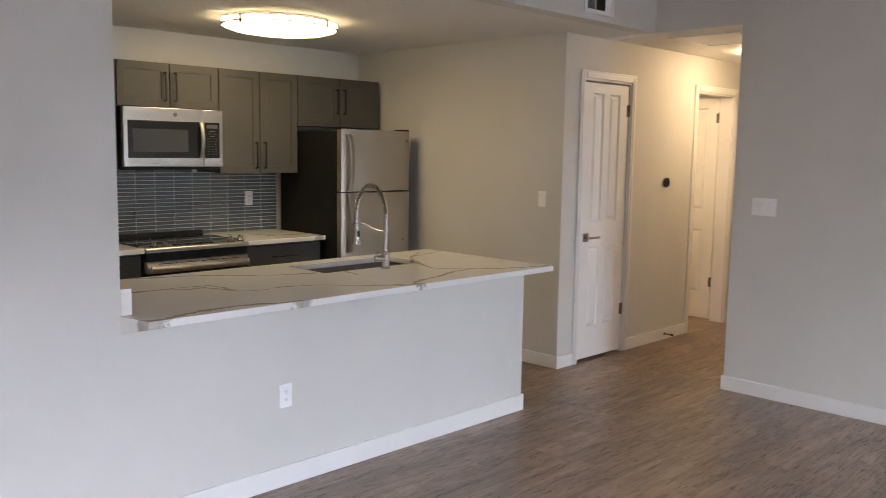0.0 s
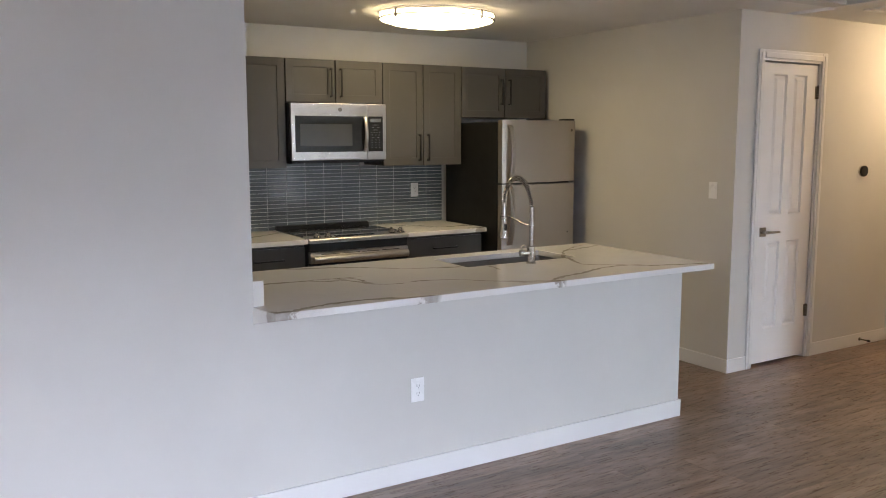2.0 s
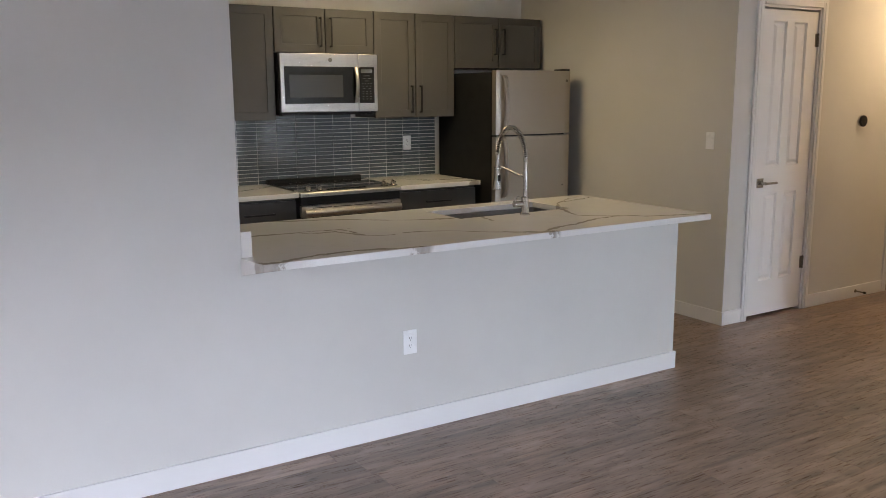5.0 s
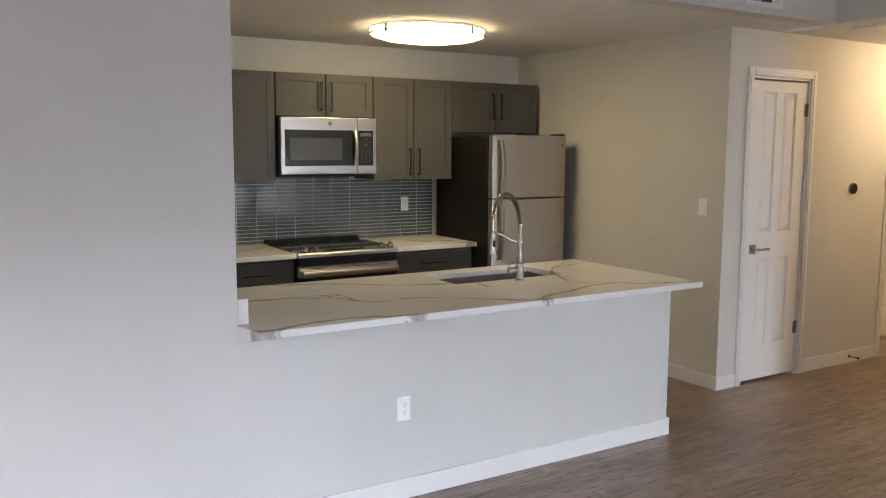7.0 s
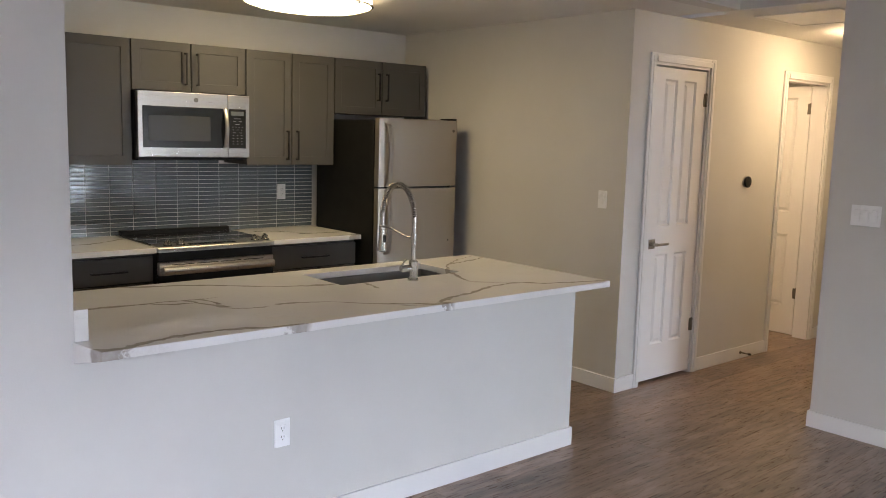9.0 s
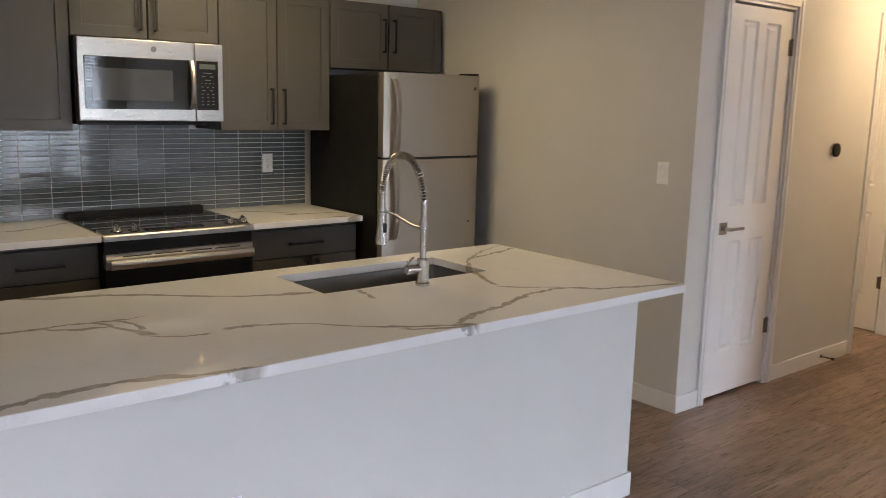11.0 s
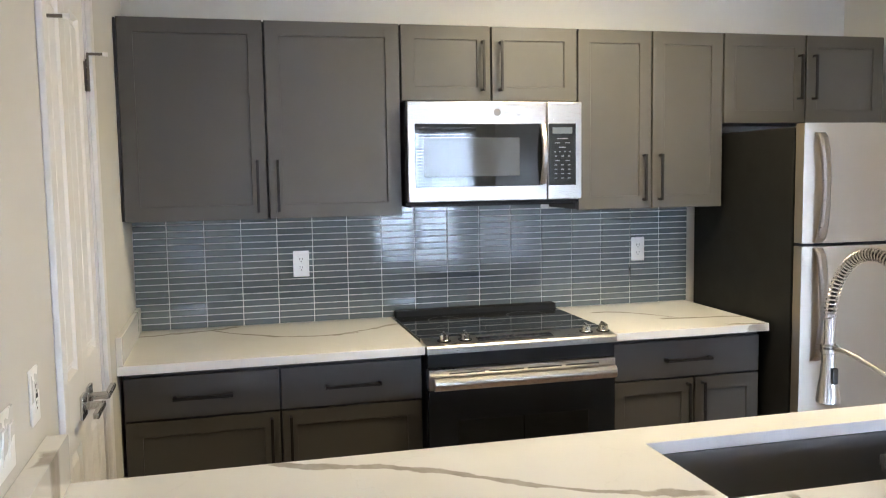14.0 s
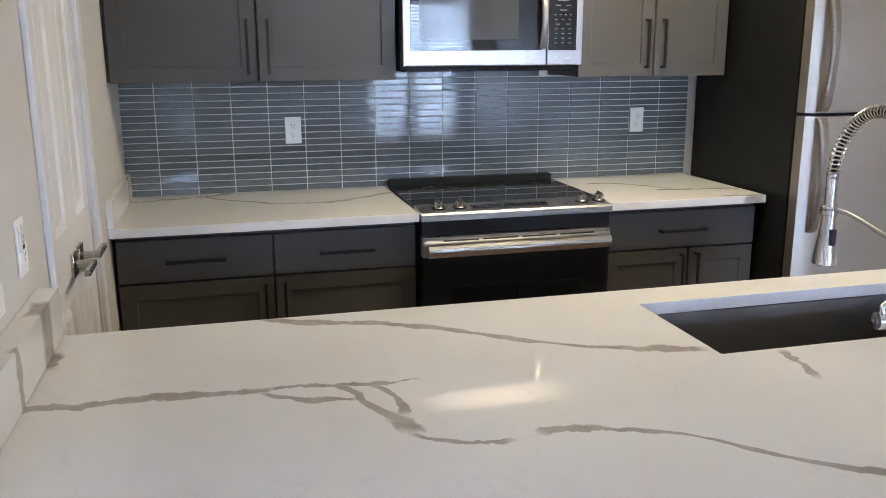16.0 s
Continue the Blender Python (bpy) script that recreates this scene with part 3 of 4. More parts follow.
# ---- counters ----
ISLAND_QUARTZ = quartz("veined_quartz", [
    ("x", 0.02, 0.46, 0.016, (2.246, 2.250, 2.254, 2.262, 2.262)),
    ("x", 0.44, 0.725, 0.008, (2.262, 2.264, 2.274, 2.282, 2.284)),
    ("x", 0.43, 0.60, 0.014, (2.272, 2.322, 2.338, 2.340)),
    ("y", 2.265, 2.49, 0.015, (0.557, 0.592, 0.602, 0.622, 0.648, 0.672)),
    ("y", 2.275, 2.44, 0.011, (0.622, 0.655, 0.668, 0.660)),
    ("y", 2.44, 2.505, 0.022, (0.645, 0.655, 0.662)),
    ("x", 0.65, 0.815, 0.009, (2.500, 2.545, 2.564, 2.572)),
    ("x", 0.85, 1.52, 0.013, (2.556, 2.564, 2.62, 2.728, 2.812, 2.876, 2.925)),
    ("x", 1.28, 1.50, 0.012, (2.83, 2.90, 2.925)),
    ("x", 1.46, 2.22, 0.015, (2.90, 2.83, 2.805, 2.76, 2.71, 2.71, 2.80)),
    ("x", 0.45, 1.32, 0.017, (1.845, 1.905, 1.962, 2.055, 2.17, 2.238, 2.27)),
    ("y", 1.88, 2.55, 0.012, (2.60, 2.25, 2.10, 2.00, 1.95)),
    ("x", 1.93, 2.14, 0.013, (2.56, 2.64, 2.71)),
    ("x", 2.20, 2.575, 0.013, (2.79, 2.83, 2.87, 2.905)),
    ("x", 2.20, 2.58, 0.011, (2.08, 2.05, 2.02, 1.98)),
    ("y", 2.34, 2.47, 0.013, (1.475, 1.46, 1.437)),
    ("x", -0.06, 0.80, 0.018, (2.94, 2.92, 2.88, 2.845, 2.865, 2.91, 2.935)),
    ("x", -0.09, 0.09, 0.040, (2.87, 2.90, 2.935)),
    ("y", 1.95, 2.05, 0.030, (0.03, 0.035, 0.02)),
])
BACK_QUARTZ = quartz("veined_quartz_back", [
    ("x", -0.01, 0.42, 0.014, (0.141, 0.11, 0.08, 0.016)),
    ("x", 0.28, 0.90, 0.013, (0.05, 0.25, 0.345, 0.32)),
    ("x", 0.70, 1.10, 0.013, (0.36, 0.32, 0.25, 0.188)),
    ("x", 1.98, 2.30, 0.014, (0.20, 0.21, 0.30, 0.45)),
    ("x", 2.20, 2.58, 0.015, (0.44, 0.46, 0.47, 0.50)),
    ("x", 2.40, 2.58, 0.016, (0.66, 0.68, 0.69)),
])


def slab(xs, ys, holes, z0, z1):
    """A flat slab on a grid of lines, with cells left out."""
    bm, nx, ny = bmesh.new(), len(xs), len(ys)
    top = [[bm.verts.new((x, y, z1)) for y in ys] for x in xs]
    low = [[bm.verts.new((x, y, z0)) for y in ys] for x in xs]
    full = lambda i, j: 0 <= i < nx - 1 and 0 <= j < ny - 1 and (i, j) not in holes
    for i in range(nx - 1):
        for j in range(ny - 1):
            if not full(i, j):
                continue
            bm.faces.new((top[i][j], top[i + 1][j], top[i + 1][j + 1], top[i][j + 1]))
            bm.faces.new((low[i][j], low[i][j + 1], low[i + 1][j + 1], low[i + 1][j]))
            for di, dj, a, b in ((-1, 0, (i, j), (i, j + 1)), (1, 0, (i + 1, j), (i + 1, j + 1)), (0, -1, (i, j), (i + 1, j)), (0, 1, (i, j + 1), (i + 1, j + 1))):
                if not full(i + di, j + dj):
                    bm.faces.new((top[a[0]][a[1]], top[b[0]][b[1]], low[b[0]][b[1]], low[a[0]][a[1]]))
    loose = [v for v in bm.verts if not v.link_faces]
    bmesh.ops.delete(bm, geom=loose, context="VERTS")
    bmesh.ops.recalc_face_normals(bm, faces=bm.faces)
    edges = [e for e in bm.edges if len(e.link_faces) == 2 and e.calc_face_angle() > 0.7]
    bmesh.ops.bevel(bm, geom=edges, offset=0.0025, segments=2, profile=0.5, affect="EDGES")
    return bm


SX0, SX1, SY0, SY1 = 1.960, 2.315, 1.340, 2.100
top_slab = slab([1.84, SX0, SX1, FACE + 0.001, 2.930], [LEFT - 0.004, 0.030, SY0, SY1, 2.580], {(1, 2)}, 0.883, TOP)
# the front corner by the wall is cut aslant, and the slab is thicker where it meets the wall
for v in top_slab.verts:
    if v.co.y < 0.0 and v.co.x > 2.90:
        v.co.y += 0.034
    elif v.co.y < 0.0 and 2.70 < v.co.x < 2.80 and v.co.z < 0.89:
        v.co.z -= 0.040
island = solid("island_counter", top_slab, ISLAND_QUARTZ,
               "white quartz island counter with grey-brown veins and a sink cut-out", "countertop")
solid("side_splash", boxed((1.842, FACE, LEFT + 0.001, 0.037, TOP + 0.001, 1.024), bevel=0.002), ISLAND_QUARTZ, "white veined quartz upstand along the wall over the island counter", "backsplash")
solid("back_counter", boxed((0.001, 0.688, LEFT + 0.001, 1.090, 0.882, TOP), bevel=0.002), BACK_QUARTZ, "white veined quartz counter beside the range", "countertop", group="back counters")
solid("back_counter", boxed((0.001, 0.688, 1.878, 2.582, 0.882, TOP), bevel=0.002), BACK_QUARTZ, "short white veined quartz counter beside the fridge", "countertop", group="back counters")
solid("side_splash", boxed((0.010, 0.688, LEFT + 0.001, 0.012, TOP + 0.001, 1.018), bevel=0.002), BACK_QUARTZ, "white quartz upstand along the side wall by the back counter", "backsplash")

# ---- sink and faucet ----
ob = thing("sink", (2.14, 1.72, 0.70), "brushed stainless steel undermount sink set under the counter", "sink")


def rounded(x0, x1, y0, y1, r, z, n=6):
    """Corner-rounded rectangle of points."""
    pts = []
    for cx, cy, a0 in ((x1 - r, y1 - r, 0), (x0 + r, y1 - r, 90), (x0 + r, y0 + r, 180), (x1 - r, y0 + r, 270)):
        for k in range(n + 1):
            a = radians(a0 + 90 * k / n)
            pts.append((cx + r * math.cos(a), cy + r * math.sin(a), z))
    return pts


def loft(bm, rings, cap=True):
    made = [[bm.verts.new(p) for p in ring] for ring in rings]
    for a, b in zip(made, made[1:]):
        k = len(a)
        for i in range(k):
            bm.faces.new((a[i], a[(i + 1) % k], b[(i + 1) % k], b[i]))
    if cap:
        bm.faces.new(made[-1])
    return bm


bowl = []
for grow, r, z in ((0.030, 0.03, 0.880), (0.004, 0.022, 0.880), (0.002, 0.022, 0.872), (-0.004, 0.026, 0.72), (-0.010, 0.030, 0.695), (-0.030, 0.030, 0.685)):
    bowl.append(rounded(SX0 - grow, SX1 + grow, SY0 - grow, SY1 + grow, r, z))
part("basin", loft(bmesh.new(), bowl), SINK, ob)
part("drain", lathe(bmesh.new(), [(0.056, 0.0), (0.056, 0.003), (0.045, 0.004), (0.038, -0.004), (0.004, -0.006)], (2.14, 1.72, 0.6862), "z", 28), STEEL, ob, "round steel drain")

FX, FY = 2.390, 1.713
ob = thing("faucet", (FX, FY, TOP), "brushed nickel spring-neck kitchen faucet with a pull-down sprayer", "faucet")
bm = lathe(bmesh.new(), [(0.027, 0.0), (0.027, 0.008), (0.024, 0.012), (0.0225, 0.013), (0.0225, 0.095), (0.019, 0.100), (0.0120, 0.102), (0.0120, 0.205), (0.0150, 0.206), (0.0150, 0.240), (0.0108, 0.241), (0.0108, 0.290), (0.0128, 0.292), (0.0128, 0.312), (0.010, 0.313)], (FX, FY, TOP + 0.0005), "z", 28)
part("column", bm, NICKEL, ob)
valve = part("valve", rod(bmesh.new(), (FX, FY, TOP + 0.062), (FX - 0.012, FY - 0.068, TOP + 0.062), 0.0175, segments=24), NICKEL, ob)
part("lever", tube(bmesh.new(), [(FX - 0.010, FY - 0.056, TOP + 0.075), (FX - 0.012, FY - 0.058, TOP + 0.090), (FX - 0.020, FY - 0.030, TOP + 0.104)], [0.006, 0.006, 0.0045]), NICKEL, valve)


def neck(s):
    """Arch of the spring: from the column up, over, and down to the spray head; s from 0 to 1."""
    reach, z0, rise = 0.250, TOP + 0.306, 0.162
    a = math.pi * s
    x = FX - reach / 2 + (reach / 2) * math.cos(a)
    z = z0 + rise * math.sin(a) + 0.004 * s
    return Vector((x, FY - 0.01 * s, z))


core = [neck(i / 40) for i in range(41)]
part("hose", tube(bmesh.new(), core, 0.0058, 20), RUBBER, ob, "dark inner hose")
bm, turns, per = bmesh.new(), 46, 12
coil = []
for i in range(turns * per + 1):
    s = i / (turns * per)
    p, d = neck(s), (neck(min(1, s + 0.002)) - neck(max(0, s - 0.002))).normalized()
    side = Vector((0, 1, 0))
    up = d.cross(side).normalized()
    a = 2 * math.pi * i / per
    coil.append(p + 0.0122 * (math.cos(a) * side + math.sin(a) * up))
part("spring", tube(bm, coil, 0.0026, 6), NICKEL, ob, "coiled nickel spring")
hx, hy, hz = neck(1.0)
part("hose_end", rod(bmesh.new(), (hx, hy, hz + 0.02), (hx, hy, hz - 0.075), 0.0125), NICKEL, ob)
head = part("spray_head", lathe(bmesh.new(), [(0.010, 0.004), (0.016, 0.0), (0.0165, -0.035), (0.018, -0.060), (0.026, -0.118), (0.0265, -0.128), (0.022, -0.131), (0.004, -0.131)], (hx, hy, hz - 0.062), "z", 28), NICKEL, ob)
part("button", boxed((hx + 0.0150, hx + 0.0240, hy - 0.008, hy + 0.008, hz - 0.145, hz - 0.108), bevel=0.003), RUBBER, head, "black spray button")
part("collar", lathe(bmesh.new(), [(0.0185, 0.0), (0.0195, 0.002), (0.0195, 0.006), (0.0185, 0.008)], (hx, hy, hz - 0.068), "z", 24), RUBBER, head)
arm = [(FX - 0.012, FY, TOP + 0.212), (FX - 0.05, FY, TOP + 0.212), (FX - 0.085, FY - 0.002, TOP + 0.218), (FX - 0.16, FY - 0.005, TOP + 0.238), (FX - 0.20, FY - 0.008, TOP + 0.246), (hx + 0.012, hy, TOP + 0.246)]
part("holder_arm", tube(bmesh.new(), arm, 0.0052, 20), NICKEL, ob)
part("holder_ring", lathe(bmesh.new(), [(0.0175, -0.011), (0.0195, -0.009), (0.0195, 0.009), (0.0175, 0.011)], (hx, hy, TOP + 0.243), "z", 24), NICKEL, ob)

# ---- range ----


def hoop(r, wide, centre, high=0.0003, n=48):
    """A flat ring with its hole left open."""
    bm, rings = bmesh.new(), []
    for rr, h in ((r - wide, 0), (r - wide, high), (r, high), (r, 0)):
        rings.append([bm.verts.new(Vector(centre) + Vector((rr * math.cos(2 * math.pi * k / n), rr * math.sin(2 * math.pi * k / n), h))) for k in range(n)])
    for i in range(4):
        a, b = rings[i], rings[(i + 1) % 4]
        for k in range(n):
            bm.faces.new((a[k], a[(k + 1) % n], b[(k + 1) % n], b[k]))
    return bm


RY0, RY1 = 1.095, 1.873
ob = thing("range", (0.35, (RY0 + RY1) / 2, 0), "slide-in electric range with black glass top and stainless trim", "range")
part("body", boxed((0.03, 0.660, RY0 + 0.003, RY1 - 0.003, 0.03, 0.905)), BLACK, ob)
top = part("cooktop", boxed((0.055, 0.600, RY0, RY1, 0.9162, 0.924), bevel=0.0025), GLASS_BLACK, ob, "black ceramic glass cooktop")
for x, y, r in ((0.20, RY0 + 0.20, 0.075), (0.20, RY1 - 0.20, 0.09), (0.42, RY0 + 0.21, 0.105), (0.42, RY1 - 0.21, 0.085), (0.30, (RY0 + RY1) / 2, 0.05)):
    bm = hoop(r, 0.0012, (x, y, 0.9241))
    part("burner_ring", bm, PRINT, top, "thin printed burner ring")
part("rear_trim", boxed((0.016, 0.070, RY0 + 0.004, RY1 - 0.004, 0.9165, 0.950), bevel=0.008), BLACK, ob, "raised black rear trim")
bm = bmesh.new()
side = [(0.585, 0.926), (0.700, 0.915), (0.708, 0.908), (0.708, 0.885), (0.585, 0.885)]
rings = [[bm.verts.new((x, y, z)) for x, z in side] for y in (RY0, RY1)]
for k in range(5):
    bm.faces.new((rings[0][k], rings[0][(k + 1) % 5], rings[1][(k + 1) % 5], rings[1][k]))
bm.faces.new(rings[0])
bm.faces.new(rings[1][::-1])
panel = part("control_panel", bm, RANGE_STEEL, ob, "sloping stainless control panel")
slope = (0.915 - 0.926) / 0.115
at = lambda x: 0.926 + (x - 0.585) * slope
mid = (RY0 + RY1) / 2
tilt = Matrix.Translation((0.645, mid - 0.02, at(0.645) + 0.0012)) @ Matrix.Rotation(math.atan(-slope), 4, "Y")
part("display", moved(boxed((-0.022, 0.022, -0.155, 0.155, -0.001, 0.0012), bevel=0.0006), tilt), GLASS_BLACK, panel, "black touch display")
for i in range(9):
    for j in (-0.009, 0.009):
        y = -0.125 + i * 0.031
        part("key_mark", moved(boxed((j - 0.0016, j + 0.0016, y - 0.006, y + 0.006, 0.0013, 0.0016)), tilt), PRINT, panel)
for y in (RY0 + 0.082, RY0 + 0.166, RY1 - 0.104, RY1 - 0.018 - 0.012):
    m = Matrix.Translation((0.640, y, at(0.640))) @ Matrix.Rotation(math.atan(-slope), 4, "Y")
    knob = part("knob", moved(lathe(bmesh.new(), [(0.0225, 0.0), (0.0225, 0.006), (0.020, 0.008), (0.0185, 0.024), (0.017, 0.027), (0.003, 0.0275)], (0, 0, 0), "z", 28), m), KNOB, ob, "stainless control knob")
    part("base_ring", moved(lathe(bmesh.new(), [(0.027, 0.0002), (0.027, 0.003), (0.0235, 0.0035), (0.0228, 0.0002)], (0, 0, 0), "z", 28), m), BLACK, knob, "black ring round the knob")
    part("grip", moved(boxed((-0.019, 0.019, -0.0045, 0.0045, 0.022, 0.036), bevel=0.002), m), KNOB, knob)
part("vent_band", boxed((0.640, 0.690, RY0 + 0.004, RY1 - 0.004, 0.826, 0.884), bevel=0.002), BLACK, ob, "black band under the control panel")
door = part("oven_door", boxed((0.662, 0.700, RY0 + 0.004, RY1 - 0.004, 0.215, 0.742), bevel=0.003), OVEN_GLASS, ob, "black glass oven door")
part("door_trim", boxed((0.664, 0.703, RY0 + 0.004, RY1 - 0.004, 0.745, 0.822), bevel=0.003), RANGE_STEEL, door, "stainless top band of the oven door")
part("window", boxed((0.6995, 0.7006, RY0 + 0.12, RY1 - 0.12, 0.34, 0.62), bevel=0.0004), GLASS_BLACK, door, "oven window")
for k in range(4):
    y = RY0 + 0.085 + k * 0.158
    part("vent_slot", boxed((0.7028, 0.7036, y, y + 0.142, 0.803, 0.809)), SLOT, door)
bm = bmesh.new()
grip = [(0.722, 0.754), (0.734, 0.7485), (0.743, 0.752), (0.750, 0.764), (0.752, 0.774), (0.750, 0.784), (0.743, 0.795), (0.734, 0.7985), (0.722, 0.793)]
rings = [[bm.verts.new((x, y, z)) for x, z in grip] for y in (RY0 + 0.018, RY1 - 0.018)]
for k in range(len(grip)):
    bm.faces.new((rings[0][k], rings[0][(k + 1) % len(grip)], rings[1][(k + 1) % len(grip)], rings[1][k]))
bm.faces.new(rings[0])
bm.faces.new(rings[1][::-1])
handle = part("oven_handle", bm, RANGE_STEEL, ob, "wide stainless oven handle")
for y in (RY0 + 0.04, RY1 - 0.04):
    part("bracket", boxed((0.702, 0.727, y - 0.014, y + 0.014, 0.760, 0.784), bevel=0.002), RANGE_STEEL, handle)
part("drawer", boxed((0.662, 0.698, RY0 + 0.004, RY1 - 0.004, 0.055, 0.208), bevel=0.003), OVEN_GLASS, ob, "black storage drawer")

# ---- microwave ----
MY0, MY1, MZ0, MZ1, MF = 1.098, 1.855, 1.447, 1.860, 0.402
ob = thing("microwave", (0.2, (MY0 + MY1) / 2, MZ0), "stainless over-the-range microwave with a black glass window", "microwave")
part("body", boxed((0.002, MF - 0.040, MY0 - 0.004, MY1 + 0.002, MZ0 - 0.012, MZ1), bevel=0.002), BLACK, ob)
part("base_grille", boxed((0.03, MF - 0.05, MY0 + 0.02, MY1 - 0.02, MZ0 - 0.020, MZ0 - 0.0125)), BLACK, ob)
SPLIT = MY1 - 0.128 - 0.028
door = part("door", boxed((MF - 0.038, MF, MY0, SPLIT - 0.0015, MZ0 + 0.002, MZ1 - 0.002), bevel=0.004), STEEL, ob, "stainless door frame")
win = part("window", boxed((MF - 0.002, MF + 0.0025, MY0 + 0.030, SPLIT - 0.020, MZ0 + 0.062, MZ1 - 0.092), bevel=0.002), GLASS_BLACK, door, "black glass window")
part("mesh_screen", boxed((MF + 0.0026, MF + 0.0031, MY0 + 0.066, SPLIT - 0.125, MZ0 + 0.105, MZ1 - 0.150), bevel=0.0002), SCREEN, door, "grey mesh screen in the window")
bm = bmesh.new()
hy = SPLIT - 0.022
arc = [(MF + 0.006 + 0.030 * math.sin(math.pi * k / 14), hy, MZ0 + 0.066 + (MZ1 - MZ0 - 0.160) * k / 14) for k in range(15)]
rings = []
for x, y, z in arc:
    rings.append([bm.verts.new((x + u, y + w, z)) for u, w in ((-0.005, -0.013), (0.002, -0.013), (0.006, -0.007), (0.006, 0.007), (0.002, 0.013), (-0.005, 0.013))])
for a, b in zip(rings, rings[1:]):
    for k in range(6):
        bm.faces.new((a[k], a[(k + 1) % 6], b[(k + 1) % 6], b[k]))
bm.faces.new(rings[0])
bm.faces.new(rings[-1][::-1])
part("handle", bm, STEEL, door, "bowed stainless handle")
part("badge", lathe(bmesh.new(), [(0.015, 0.0), (0.015, 0.0012), (0.012, 0.0016), (0.001, 0.0016)], (MF, (MY0 + SPLIT) / 2 + 0.08, MZ1 - 0.046), "x", 24), HINGE, door, "small round metal badge")
side = part("control_side", boxed((MF - 0.038, MF, SPLIT + 0.0015, MY1, MZ0 + 0.002, MZ1 - 0.002), bevel=0.004), STEEL, ob)
pad = part("keypad", boxed((MF - 0.001, MF + 0.0022, SPLIT + 0.006, MY1 - 0.028, MZ0 + 0.062, MZ1 - 0.092), bevel=0.0015), GLASS_BLACK, side, "black glass keypad")
ky0, ky1 = SPLIT + 0.022, MY1 - 0.044
part("display", boxed((MF + 0.0022, MF + 0.0028, ky0, ky1, MZ1 - 0.135, MZ1 - 0.108)), DISPLAY, side, "dim display window")
for r, count, wide in ((0, 1, 0.05), (1, 2, 0.022), (2, 1, 0.032), (3, 4, 0.008), (4, 3, 0.010), (5, 2, 0.018), (6, 3, 0.012), (7, 3, 0.012), (8, 3, 0.012), (9, 3, 0.012)):
    z = MZ1 - 0.155 - r * 0.0185
    for k in range(count):
        y = ky0 + (ky1 - ky0) * (k + 0.5) / count
        part("key_mark", boxed((MF + 0.0022, MF + 0.0026, y - wide / 2, y + wide / 2, z - 0.002, z + 0.002)), PRINT, side)

# ---- refrigerator ----
GY0, GY1, GTOP, GSPLIT, GF = 2.602, 3.312, 1.742, 1.259, 0.880
ob = thing("refrigerator", (0.45, (GY0 + GY1) / 2, 0), "stainless top-freezer refrigerator with black sides", "refrigerator")
part("body", boxed((0.050, GF - 0.085, GY0, GY1, 0.02, GTOP - 0.012), bevel=0.004), BLACK, ob, "black textured cabinet")
part("gasket", boxed((GF - 0.086, GF - 0.072, GY0 + 0.012, GY1 - 0.012, 0.09, GTOP - 0.02)), RUBBER, ob)
part("kick_grille", boxed((GF - 0.12, GF - 0.084, GY0 + 0.01, GY1 - 0.01, 0.012, 0.085), bevel=0.003), BLACK, ob)


def fridge_door(name, z0, z1, label):
    bm = bmesh.new()
    d = 0.072
    n = 16
    front, back = [], []
    for k in range(n + 1):
        u = k / n
        y = GY0 + (GY1 - GY0) * u
        bow = 0.010 * (1 - (2 * u - 1) ** 2) - 0.012 * max(0, abs(2 * u - 1) - 0.93) / 0.07
        front.append((GF - 0.010 + bow, y))
    outline = front + [(GF - d, GY1), (GF - d, GY0)]
    rings = [[bm.verts.new((x, y, z)) for x, y in outline] for z in (z0, z1)]
    k2 = len(outline)
    for k in range(k2):
        bm.faces.new((rings[0][k], rings[0][(k + 1) % k2], rings[1][(k + 1) % k2], rings[1][k]))
    bm.faces.new(rings[0][::-1])
    bm.faces.new(rings[1])
    return part(name, bm, STEEL_DOOR, ob, label)


upper = fridge_door("freezer_door", GSPLIT + 0.006, GTOP, "stainless freezer door")
lower = fridge_door("fridge_door", 0.095, GSPLIT - 0.008, "stainless fridge door")


def fridge_handle(parent, z0, z1):
    bm, rings, n = bmesh.new(), [], 22
    y = GY0 + 0.060
    for k in range(n + 1):
        u = k / n
        lift = 0.045 * (math.sin(math.pi * min(1, max(0, u))) ** 0.45 if 0 < u < 1 else 0)
        w = 0.015 + 0.006 * abs(2 * u - 1)
        x, z = GF - 0.004 + lift, z0 + (z1 - z0) * u
        rings.append([bm.verts.new((x + a, y + b, z)) for a, b in ((-0.008, -w), (0.004, -w), (0.010, -w * 0.5), (0.010, w * 0.5), (0.004, w), (-0.008, w))])
    for a, b in zip(rings, rings[1:]):
        for k in range(6):
            bm.faces.new((a[k], a[(k + 1) % 6], b[(k + 1) % 6], b[k]))
    bm.faces.new(rings[0])
    bm.faces.new(rings[-1][::-1])
    return part("handle", bm, STEEL, parent, "bowed stainless handle")


